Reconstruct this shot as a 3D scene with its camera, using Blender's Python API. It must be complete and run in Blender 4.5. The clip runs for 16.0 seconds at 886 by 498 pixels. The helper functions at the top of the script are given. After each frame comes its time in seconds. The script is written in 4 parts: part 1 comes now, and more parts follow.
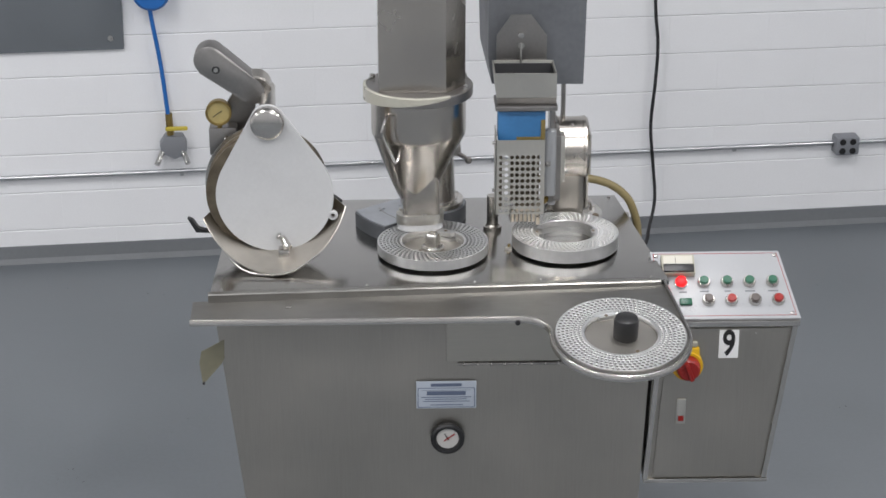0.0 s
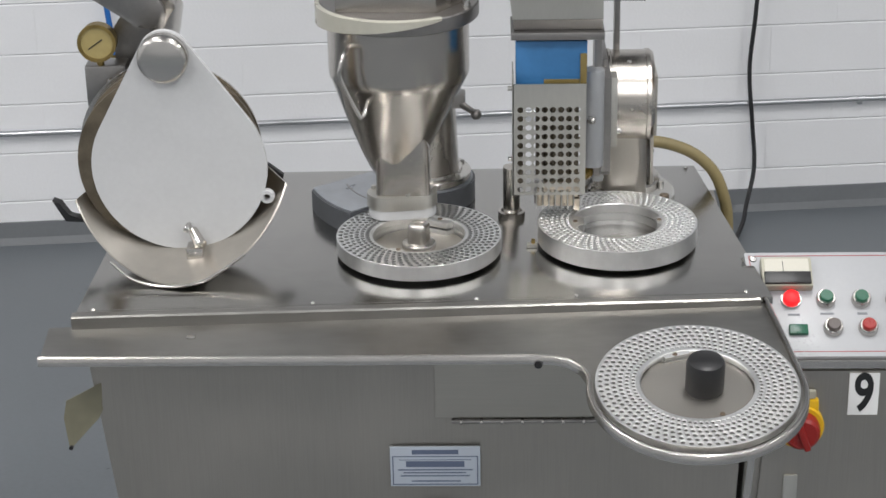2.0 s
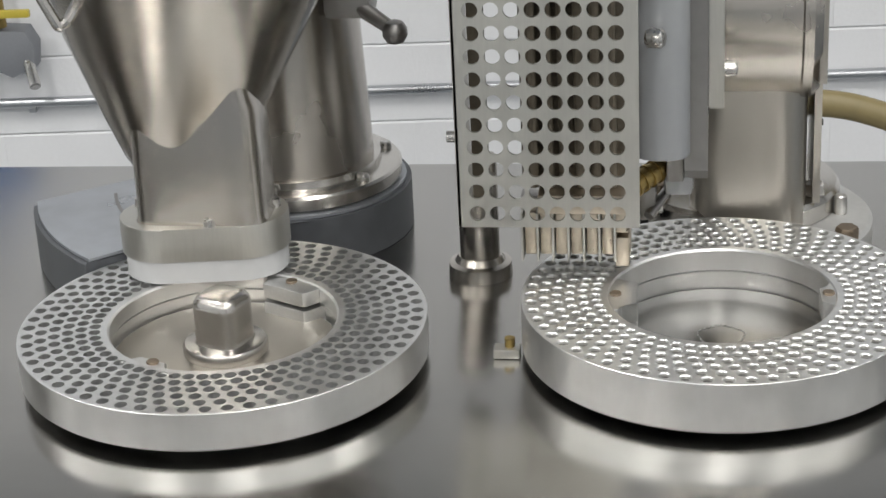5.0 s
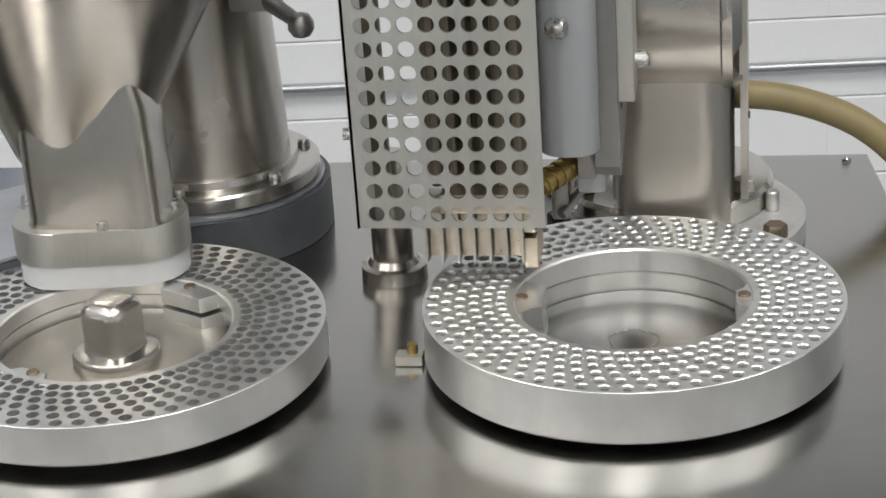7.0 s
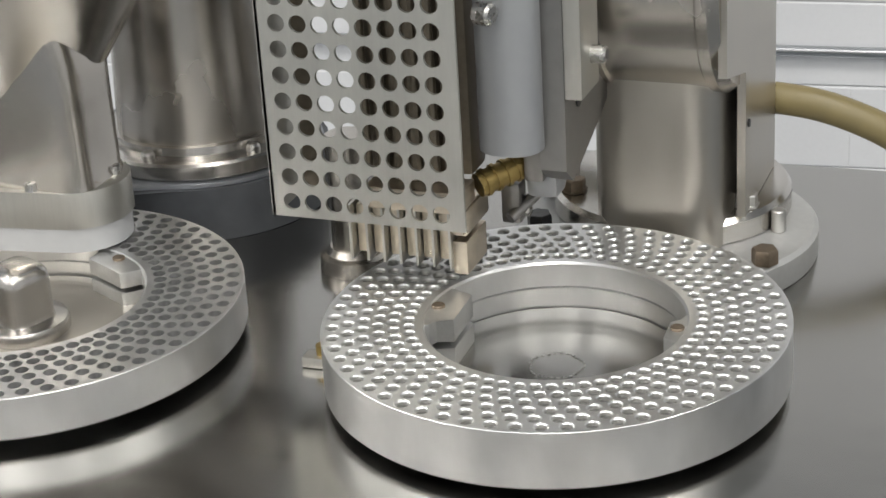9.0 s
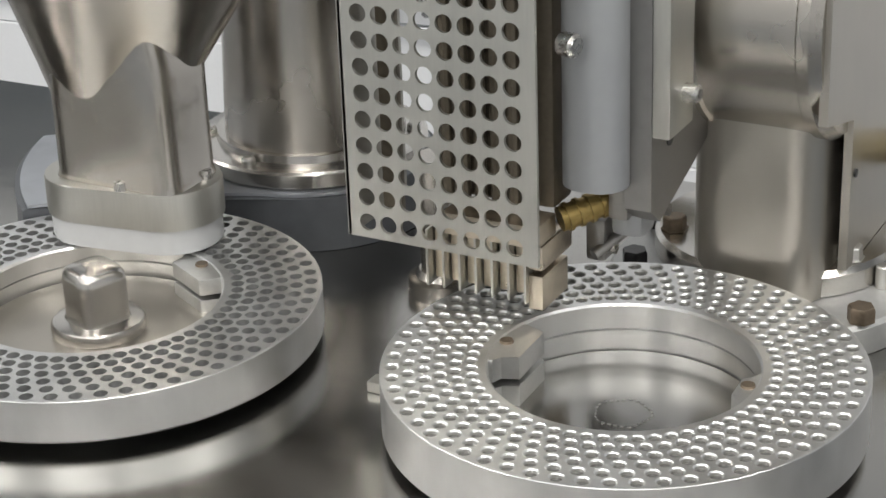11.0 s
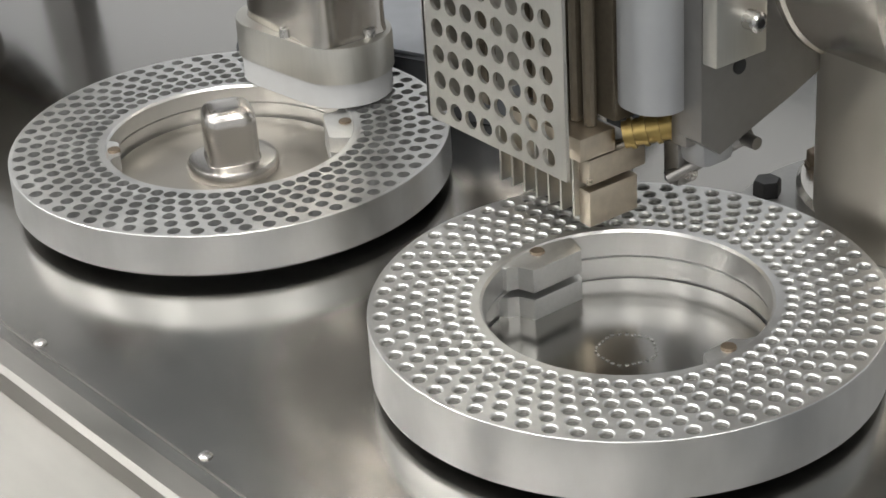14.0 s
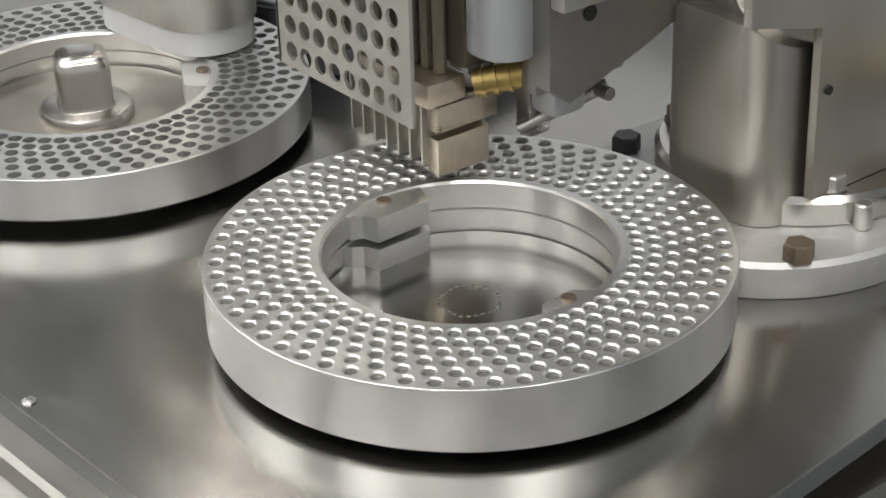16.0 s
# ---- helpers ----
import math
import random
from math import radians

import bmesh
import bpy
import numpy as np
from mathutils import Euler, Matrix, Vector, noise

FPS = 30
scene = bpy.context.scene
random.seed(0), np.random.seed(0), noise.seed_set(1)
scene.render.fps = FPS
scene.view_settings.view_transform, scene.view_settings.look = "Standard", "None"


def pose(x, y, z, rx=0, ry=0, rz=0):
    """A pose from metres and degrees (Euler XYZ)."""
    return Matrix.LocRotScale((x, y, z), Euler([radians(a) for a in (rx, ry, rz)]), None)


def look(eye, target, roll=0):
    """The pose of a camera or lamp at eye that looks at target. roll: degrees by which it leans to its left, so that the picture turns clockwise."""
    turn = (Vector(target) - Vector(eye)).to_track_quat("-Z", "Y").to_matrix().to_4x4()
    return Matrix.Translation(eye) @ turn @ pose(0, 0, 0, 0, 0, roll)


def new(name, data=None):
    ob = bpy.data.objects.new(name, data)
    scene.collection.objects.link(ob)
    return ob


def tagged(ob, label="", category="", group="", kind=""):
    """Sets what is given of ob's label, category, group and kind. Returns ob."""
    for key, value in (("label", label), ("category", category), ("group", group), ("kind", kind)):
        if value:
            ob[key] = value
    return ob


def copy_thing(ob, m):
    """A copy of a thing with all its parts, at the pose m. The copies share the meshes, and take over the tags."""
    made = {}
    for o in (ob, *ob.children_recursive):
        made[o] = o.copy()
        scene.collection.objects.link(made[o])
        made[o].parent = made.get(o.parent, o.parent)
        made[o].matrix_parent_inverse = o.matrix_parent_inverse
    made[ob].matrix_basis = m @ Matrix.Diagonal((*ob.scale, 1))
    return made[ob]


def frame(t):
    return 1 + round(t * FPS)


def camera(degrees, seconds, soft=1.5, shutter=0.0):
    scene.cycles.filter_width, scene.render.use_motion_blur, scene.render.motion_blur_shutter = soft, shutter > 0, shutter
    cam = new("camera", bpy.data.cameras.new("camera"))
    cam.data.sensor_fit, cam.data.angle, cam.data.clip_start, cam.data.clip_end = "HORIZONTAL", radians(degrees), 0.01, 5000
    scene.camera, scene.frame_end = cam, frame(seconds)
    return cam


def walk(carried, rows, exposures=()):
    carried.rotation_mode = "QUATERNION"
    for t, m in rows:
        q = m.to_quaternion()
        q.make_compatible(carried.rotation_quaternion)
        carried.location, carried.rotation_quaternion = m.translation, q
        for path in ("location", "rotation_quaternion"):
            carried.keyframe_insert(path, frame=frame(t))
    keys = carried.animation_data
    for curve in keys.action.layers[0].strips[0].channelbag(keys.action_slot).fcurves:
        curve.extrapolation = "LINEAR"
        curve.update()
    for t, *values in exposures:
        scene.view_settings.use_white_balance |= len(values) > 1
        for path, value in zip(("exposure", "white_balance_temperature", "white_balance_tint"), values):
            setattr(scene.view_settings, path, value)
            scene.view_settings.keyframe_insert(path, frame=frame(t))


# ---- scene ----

cam = camera(25.0, 16.0, soft=1.6)
PATH = [
    (0, (0.486, -4.905, 3.022), (0.538, -3.054, 2.266), -0.0),
    (0.5, (0.496, -4.9, 3.017), (0.544, -3.049, 2.261), 0.0),
    (1, (0.524, -4.872, 2.974), (0.562, -3.018, 2.224), -0.2),
    (1.5, (0.58, -3.991, 2.681), (0.601, -2.146, 1.908), -0.2),
    (2, (0.74, -3.175, 2.396), (0.691, -1.34, 1.601), -1.0),
    (2.5, (0.823, -2.396, 2.126), (0.732, -0.562, 1.334), -1.6),
    (3, (0.891, -1.857, 1.903), (0.787, -0.014, 1.135), -1.7),
    (3.5, (0.94, -1.424, 1.737), (0.797, 0.414, 0.961), -2.1),
    (4, (0.943, -1.094, 1.588), (0.75, 0.738, 0.808), -2.5),
    (6.5, (1.04, -1.031, 1.552), (0.725, 0.782, 0.769), -3.2),
    (7, (1.066, -0.982, 1.538), (0.754, 0.831, 0.754), -3.9),
    (7.5, (1.116, -0.901, 1.531), (0.739, 0.893, 0.729), -3.3),
    (8, (1.176, -0.831, 1.528), (0.719, 0.922, 0.68), -4.0),
    (8.5, (1.245, -0.803, 1.511), (0.708, 0.922, 0.653), -3.6),
    (9, (1.336, -0.777, 1.505), (0.663, 0.921, 0.69), -3.5),
    (9.5, (1.38, -0.782, 1.497), (0.613, 0.888, 0.709), -4.0),
    (12, (1.441, -0.61, 1.515), (0.497, 0.919, 0.636), -2.0),
    (12.5, (1.488, -0.567, 1.514), (0.472, 0.879, 0.577), -3.3),
    (13, (1.563, -0.482, 1.499), (0.404, 0.866, 0.583), -1.8),
    (13.5, (1.671, -0.401, 1.511), (0.349, 0.767, 0.568), -2.5),
    (14, (1.734, -0.352, 1.512), (0.295, 0.674, 0.575), -3.7),
    (14.5, (1.749, -0.349, 1.511), (0.305, 0.703, 0.612), -4.3),
    (15, (1.732, -0.366, 1.501), (0.338, 0.735, 0.581), -4.2),
    (15.5, (1.727, -0.356, 1.497), (0.38, 0.77, 0.541), -3.3),
    (16, (1.755, -0.3, 1.473), (0.357, 0.772, 0.526), -1.7),
]
walk(cam, [(t, look(e, g, r)) for t, e, g, r in PATH], exposures=[(0, 0.10, 6300, 13), (1.5, 0.08, 6330, 12), (3, 0.08, 6450, 11), (4, 0.13, 6480, 10), (6.5, 0.17, 6500, 10), (9, 0.23, 6520, 10), (13.5, 0.23, 6550, 10), (16, 0.18, 6560, 10)])

# ---- light ----
world = bpy.data.worlds.new("world")
scene.world = world
world.use_nodes = True
world.node_tree.nodes["Background"].inputs[0].default_value = (0.9, 0.95, 1.0, 1)
world.node_tree.nodes["Background"].inputs[1].default_value = 0.05
CEIL = 3.6
TUBES = [(x, y) for x in (-3.2, -0.9, 1.4, 3.7) for y in (-4.8, -2.5, -0.2)]
LAMP_W = 33.0


def tube_lamp(x, y, dx):
    d = bpy.data.lights.new("tube_light", "AREA")
    d.shape, d.size, d.size_y, d.energy, d.color = "RECTANGLE", 0.05, 1.2, LAMP_W / 2, (1.0, 0.985, 0.95)
    new("tube_light", d).matrix_basis = pose(x + dx, y, CEIL - 0.1)


for X, Y in TUBES:
    for dx in (-0.09, 0.09):
        tube_lamp(X, Y, dx)


# ---- materials ----
def nodes_of(name):
    m = bpy.data.materials.new(name)
    m.use_nodes = True
    return m, m.node_tree.nodes, m.node_tree.links, m.node_tree.nodes["Principled BSDF"]


def surface(name, color, rough=0.5, metal=0.0, vary=0.12, fine=300.0, broad=6.0, bump=0.05, stretch=(1, 1, 1), rough_vary=0.12, coat=0.0, dist=0.001):
    """A surface with grain and broad wear: colour and roughness both vary at two scales."""
    m, n, l, b = nodes_of(name)
    co = n.new("ShaderNodeTexCoord")
    mp = n.new("ShaderNodeMapping")
    mp.inputs["Scale"].default_value = stretch
    l.new(co.outputs["Object"], mp.inputs["Vector"])
    a, c = n.new("ShaderNodeTexNoise"), n.new("ShaderNodeTexNoise")
    a.inputs["Scale"].default_value, a.inputs["Detail"].default_value = fine, 4
    c.inputs["Scale"].default_value, c.inputs["Detail"].default_value = broad, 5
    l.new(mp.outputs[0], a.inputs["Vector"])
    l.new(co.outputs["Object"], c.inputs["Vector"])
    mix = n.new("ShaderNodeMath")
    mix.operation = "MULTIPLY_ADD"
    mix.inputs[1].default_value = 0.4
    l.new(a.outputs[0], mix.inputs[0])
    half = n.new("ShaderNodeMath")
    half.operation = "MULTIPLY"
    half.inputs[1].default_value = 0.6
    l.new(c.outputs[0], half.inputs[0])
    l.new(half.outputs[0], mix.inputs[2])
    rmp = n.new("ShaderNodeValToRGB")
    rmp.color_ramp.elements[0].position, rmp.color_ramp.elements[1].position = 0.3, 0.7
    rmp.color_ramp.elements[0].color = (*[v * (1 - vary) for v in color], 1)
    rmp.color_ramp.elements[1].color = (*[min(1, v * (1 + vary)) for v in color], 1)
    l.new(mix.outputs[0], rmp.inputs[0])
    l.new(rmp.outputs[0], b.inputs["Base Color"])
    rr = n.new("ShaderNodeMapRange")
    rr.inputs["From Min"].default_value, rr.inputs["From Max"].default_value = 0.3, 0.7
    rr.inputs["To Min"].default_value, rr.inputs["To Max"].default_value = max(0.03, rough - rough_vary), rough + rough_vary
    l.new(mix.outputs[0], rr.inputs[0])
    l.new(rr.outputs[0], b.inputs["Roughness"])
    b.inputs["Metallic"].default_value = metal
    b.inputs["Coat Weight"].default_value = coat
    bp = n.new("ShaderNodeBump")
    bp.inputs["Strength"].default_value, bp.inputs["Distance"].default_value = bump, dist
    l.new(a.outputs[0], bp.inputs["Height"])
    l.new(bp.outputs[0], b.inputs["Normal"])
    return m


STEEL_TOP = surface("brushed_steel_top", (0.37, 0.362, 0.345), 0.20, 1, 0.08, 90, 13, 0.004, (0.3, 1, 1), 0.05)
STEEL_TRAY = surface("dull_tray_steel", (0.34, 0.33, 0.31), 0.34, 1, 0.10, 70, 8, 0.01, (0.3, 1, 1), 0.07)
STEEL_FUN = surface("hammered_funnel_steel", (0.50, 0.47, 0.43), 0.21, 1, 0.08, 11, 5, 0.30, (1, 1, 0.7), 0.05, dist=0.006)
STEEL_PANEL = surface("brushed_steel_panel", (0.40, 0.38, 0.345), 0.42, 1, 0.10, 90, 4, 0.12, (6, 6, 0.12), 0.08)
STEEL = surface("polished_steel", (0.56, 0.54, 0.51), 0.22, 1, 0.05, 500, 20, 0.01, (1, 1, 1), 0.03)
STEEL_HOP = surface("hand_polished_steel", (0.50, 0.47, 0.43), 0.26, 1, 0.10, 9, 6, 0.07, (1, 1, 0.6), 0.04)
STEEL_PIL = surface("brown_tinted_steel", (0.52, 0.49, 0.44), 0.34, 1, 0.10, 40, 9, 0.02, (1, 1, 0.3), 0.06)
STEEL_DOOR = surface("lighter_brushed_steel", (0.47, 0.45, 0.405), 0.40, 1, 0.08, 90, 5, 0.10, (0.12, 6, 6), 0.08)
STEEL_DARK = surface("grey_steel", (0.30, 0.29, 0.28), 0.40, 1, 0.12, 120, 10, 0.08)
STEEL_SHEET = surface("sheet_steel", (0.56, 0.55, 0.51), 0.42, 1, 0.08, 150, 10, 0.06, (4, 4, 0.3), 0.08)
ALU = surface("turned_aluminium", (0.73, 0.73, 0.72), 0.38, 1, 0.08, 400, 30, 0.02, (1, 1, 1), 0.06)
ALU_SIDE = surface("turned_aluminium_edge", (0.77, 0.77, 0.765), 0.36, 1, 0.10, 60, 22, 0.006, (1, 1, 0.35), 0.07)
ALU_CAST = surface("cast_aluminium", (0.56, 0.56, 0.55), 0.50, 0.75, 0.10, 180, 12, 0.2, rough_vary=0.08)
COMB = surface("nickel_bronze", (0.60, 0.53, 0.43), 0.36, 1, 0.15, 200, 60, 0.03)
# hole floors: the shade inside the drillings is put into these dark colours
HOLE_DEEP_SHADE = surface("hole_deep_shade", (0.115, 0.118, 0.128), 0.5, 0.4)
HOLE_SHADE = surface("hole_shade", (0.15, 0.147, 0.137), 0.5, 0.7, 0.12, 300, 40, 0.02)
IRON = surface("grey_painted_iron", (0.14, 0.148, 0.16), 0.45, 0.3, 0.2, 60, 7, 0.1)
IRON_TOP = surface("worn_blue_grey_plate", (0.40, 0.42, 0.45), 0.33, 0.6, 0.22, 40, 9, 0.05)
WHITE_PL = surface("white_plastic", (0.52, 0.525, 0.53), 0.42, 0, 0.05, 120, 9, 0.03)
CREAM = surface("cream_plastic", (0.40, 0.385, 0.31), 0.35, 0, 0.06, 60, 12, 0.05)
GREY_PL = surface("pale_grey_anodised", (0.36, 0.37, 0.38), 0.42, 0.5, 0.05, 120, 9, 0.03)
BLUE = surface("blue_plastic", (0.05, 0.19, 0.42), 0.40, 0, 0.10, 80, 14, 0.03)
AMBER = surface("amber_film", (0.22, 0.165, 0.055), 0.35, 0, 0.25, 60, 20, 0.05)
TUBE_DARK = surface("dark_brown_tube", (0.17, 0.145, 0.11), 0.4, 0.5, 0.2)
BRASS = surface("brass", (0.34, 0.25, 0.095), 0.42, 1, 0.2, 200, 40, 0.08)
BLACK = surface("black_plastic", (0.012, 0.012, 0.013), 0.38, 0, 0.2, 200, 20, 0.1)
BLACK_RUB = surface("black_rubber", (0.016, 0.016, 0.018), 0.55, 0, 0.2, 200, 20, 0.1)
RED = surface("red_plastic", (0.28, 0.013, 0.010), 0.32, 0, 0.08)
GREEN = surface("green_plastic", (0.012, 0.10, 0.055), 0.35, 0, 0.08)
BROWNB = surface("worn_brown_button", (0.09, 0.072, 0.066), 0.4, 0, 0.2)
YELLOW = surface("yellow_plastic", (0.70, 0.42, 0.01), 0.38, 0, 0.08)
YEL_VALVE = surface("yellow_painted_lever", (0.55, 0.44, 0.06), 0.45, 0, 0.1)
PANEL_WH = surface("white_painted_panel", (0.355, 0.362, 0.375), 0.35, 0, 0.03, 150, 6, 0.02)
FACE_WH = surface("gauge_face_white", (0.50, 0.49, 0.47), 0.5, 0, 0.05)
METER_WH = surface("aged_meter_scale", (0.50, 0.48, 0.41), 0.4, 0, 0.06)
SHEET_CR = surface("milky_plastic_sheet", (0.39, 0.38, 0.325), 0.33, 0, 0.10, 50, 14, 0.08)
FACE_YE = surface("yellowed_gauge_face", (0.36, 0.29, 0.12), 0.4, 0, 0.10, 60, 30)
PRINT_BLUE = surface("blue_print", (0.10, 0.125, 0.19), 0.5)
PLATE_BLUE = surface("pale_blue_name_plate", (0.46, 0.505, 0.57), 0.4, 0.2, 0.05)
STICKER = surface("white_sticker", (0.80, 0.80, 0.79), 0.5, 0, 0.02)
HOSE = surface("olive_rubber_hose", (0.23, 0.185, 0.085), 0.5, 0, 0.12, 90, 10, 0.1)
BLUE_HOSE = surface("blue_air_hose", (0.02, 0.14, 0.45), 0.4, 0, 0.08)
MESH_BR = surface("brown_mesh", (0.15, 0.125, 0.09), 0.45, 0.7, 0.35, 900, 30, 0.5)
TAPE_YE = surface("yellow_translucent_film", (0.19, 0.18, 0.125), 0.4, 0, 0.2, 30, 9, 0.05)
POSTER = surface("slate_grey_board", (0.15, 0.165, 0.18), 0.5, 0, 0.06, 200, 5, 0.05)
PIPE = surface("galvanised_conduit", (0.55, 0.56, 0.58), 0.35, 1, 0.1)
OUTLET = surface("grey_cast_box", (0.26, 0.27, 0.29), 0.5, 0.3, 0.1)
BOLT = surface("bright_bolt", (0.55, 0.54, 0.52), 0.28, 1, 0.1)
BOLT_RUST = surface("stained_bolt", (0.24, 0.19, 0.14), 0.45, 0.9, 0.3, 300, 90)
WALL_PAINT = surface("white_block_paint", (0.87, 0.875, 0.89), 0.45, 0, 0.025, 120, 3, 0.35, dist=0.002)
PLAIN_WALL = surface("plain_wall_paint", (0.62, 0.63, 0.64), 0.6, 0, 0.03, 60, 2, 0.1)
FLOOR = surface("grey_epoxy_floor", (0.15, 0.165, 0.18), 0.34, 0, 0.10, 70, 2.2, 0.12, rough_vary=0.08)
BASE_PAINT = surface("grey_cove_paint", (0.17, 0.18, 0.19), 0.42, 0, 0.08, 70, 3, 0.1)
LAMP_BODY = surface("white_lamp_housing", (0.8, 0.8, 0.8), 0.5)


def glowing(name, color, strength):
    m, n, l, b = nodes_of(name)
    b.inputs["Base Color"].default_value = (*color, 1)
    b.inputs["Emission Color"].default_value = (*color, 1)
    b.inputs["Emission Strength"].default_value = strength
    return m


RED_LAMP = glowing("lit_red_lamp", (0.9, 0.012, 0.015), 0.75)


# ---- mesh helpers ----
def finish(bm, angle=35):
    bmesh.ops.recalc_face_normals(bm, faces=bm.faces)
    for f in bm.faces:
        f.smooth = True
    lim = radians(angle)
    for e in bm.edges:
        if len(e.link_faces) != 2 or e.calc_face_angle(0) > lim:
            e.smooth = False


def part(name, bm, mat, parent=None, label="", angle=35):
    finish(bm, angle)
    me = bpy.data.meshes.new(name)
    bm.to_mesh(me)
    bm.free()
    me.materials.append(mat)
    ob = new(name, me)
    if parent is not None:
        ob.parent = parent
        if parent.type == "EMPTY":
            ob.matrix_parent_inverse = parent.matrix_basis.inverted()
    if label:
        ob["label"] = label
    return ob


def thing(name, at, label, category, group="", kind=""):
    ob = new(name)
    ob.matrix_basis = Matrix.Translation(at)
    ob.empty_display_size = 0.05
    return tagged(ob, label, category, group, kind)


def moved(bm, start, m):
    bm.verts.ensure_lookup_table()
    for v in bm.verts[start:]:
        v.co = m @ v.co


def box(bm, lo, hi, bevel=0.0, m=None):
    start = len(bm.verts)
    r = bmesh.ops.create_cube(bm, size=1)
    c = [(a + b) / 2 for a, b in zip(lo, hi)]
    for v in r["verts"]:
        v.co = Vector([c[i] + v.co[i] * (hi[i] - lo[i]) for i in range(3)])
    if bevel:
        edges = list({e for v in r["verts"] for e in v.link_edges})
        bmesh.ops.bevel(bm, geom=edges, offset=bevel, segments=2, affect="EDGES", profile=0.6)
    if m is not None:
        moved(bm, start, m)
    return bm


def lathe(bm, profile, seg=48, m=None, close=True):
    """Turns (radius, height) pairs about z. Ends at radius 0 are closed."""
    start = len(bm.verts)
    rings = []
    for r, z in profile:
        if r < 1e-6:
            rings.append([bm.verts.new((0, 0, z))])
        else:
            rings.append([bm.verts.new((r * math.cos(2 * math.pi * i / seg), r * math.sin(2 * math.pi * i / seg), z)) for i in range(seg)])
    for a, b in zip(rings, rings[1:]):
        for i in range(seg):
            j = (i + 1) % seg
            if len(a) == 1 and len(b) > 1:
                bm.faces.new((a[0], b[i], b[j]))
            elif len(b) == 1 and len(a) > 1:
                bm.faces.new((a[i], b[0], a[j]))
            elif len(a) > 1:
                bm.faces.new((a[i], b[i], b[j], a[j]))
    if m is not None:
        moved(bm, start, m)
    return bm


def rod(bm, p, q, r, seg=20, r2=None, bevel=0.0):
    p, q = Vector(p), Vector(q)
    d = q - p
    L = d.length
    r2 = r if r2 is None else r2
    m = Matrix.Translation(p) @ d.to_track_quat("Z", "Y").to_matrix().to_4x4()
    b = min(bevel, L / 3)
    prof = [(0, 0), (r - b, 0), (r, b), (r2, L - b), (r2 - b, L), (0, L)] if b else [(0, 0), (r, 0), (r2, L), (0, L)]
    return lathe(bm, prof, seg, m)


def prism(bm, pts, z0, z1, m=None, bevel=0.0):
    """A plate from a plan outline."""
    start = len(bm.verts)
    lo = [bm.verts.new((x, y, z0)) for x, y in pts]
    hi = [bm.verts.new((x, y, z1)) for x, y in pts]
    bm.faces.new(lo[::-1])
    top = bm.faces.new(hi)
    n = len(pts)
    for i in range(n):
        bm.faces.new((lo[i], lo[(i + 1) % n], hi[(i + 1) % n], hi[i]))
    if bevel:
        bmesh.ops.bevel(bm, geom=list(top.edges), offset=bevel, segments=2, affect="EDGES", profile=0.6)
    if m is not None:
        moved(bm, start, m)
    return bm


def loft(bm, sections, caps=True):
    rows = [[bm.verts.new(p) for p in s] for s in sections]
    n = len(rows[0])
    for a, b in zip(rows, rows[1:]):
        for i in range(n):
            bm.faces.new((a[i], a[(i + 1) % n], b[(i + 1) % n], b[i]))
    if caps:
        bm.faces.new(rows[0][::-1])
        bm.faces.new(rows[-1])
    return bm


def tube_along(bm, pts, r, seg=14):
    """A round bar through points, smoothed."""
    P = [Vector(p) for p in pts]
    path = []
    for i in range(len(P) - 1):
        a, b, c, d = P[max(i - 1, 0)], P[i], P[i + 1], P[min(i + 2, len(P) - 1)]
        for k in range(8):
            t = k / 8
            path.append(0.5 * ((2 * b) + (c - a) * t + (2 * a - 5 * b + 4 * c - d) * t * t + (3 * b - a - 3 * c + d) * t ** 3))
    path.append(P[-1])
    secs, up = [], Vector((0.13, 0.31, 0.94))
    for i, p in enumerate(path):
        t = (path[min(i + 1, len(path) - 1)] - path[max(i - 1, 0)]).normalized()
        s = t.cross(up).normalized()
        u = s.cross(t).normalized()
        up = u
        secs.append([p + r * (math.cos(2 * math.pi * k / seg) * s + math.sin(2 * math.pi * k / seg) * u) for k in range(seg)])
    return loft(bm, secs)


def arc(cx, cy, r, a0, a1, n):
    return [(cx + r * math.cos(radians(a0 + (a1 - a0) * i / n)), cy + r * math.sin(radians(a0 + (a1 - a0) * i / n))) for i in range(n + 1)]


def holed_cell(bm, corners, centre, axes, r, depth, seg=10, taper=1.0):
    """A flat four-cornered patch with a round hole and the wall of the hole; returns the rim at the far end."""
    u, v, n = axes
    ring = [centre + r * (math.cos(2 * math.pi * i / seg) * u + math.sin(2 * math.pi * i / seg) * v) for i in range(seg)]
    rv = [bm.verts.new(p) for p in ring]
    # points on the border, at the same turns as the rim
    bv = []
    cs = [(c - centre).dot(u) for c in corners], [(c - centre).dot(v) for c in corners]
    ang = [math.atan2(y, x) for x, y in zip(*cs)]
    k0 = [min(range(seg), key=lambda i, a=a: abs((2 * math.pi * i / seg - a + math.pi) % (2 * math.pi) - math.pi)) for a in ang]
    cv = [bm.verts.new(c) for c in corners]
    for c in range(4):
        i, j = k0[c], k0[(c + 1) % 4]
        span = (j - i) % seg
        half = span // 2
        for s in range(span):
            a, b = rv[(i + s) % seg], rv[(i + s + 1) % seg]
            bm.faces.new((cv[c] if s < half else cv[(c + 1) % 4], b, a))
        bm.faces.new((cv[c], cv[(c + 1) % 4], rv[(i + half) % seg]))
    ev = [bm.verts.new(centre + taper * (p - centre) - depth * n) for p in ring]
    for i in range(seg):
        j = (i + 1) % seg
        bm.faces.new((rv[i], rv[j], ev[j], ev[i]))
    return ev


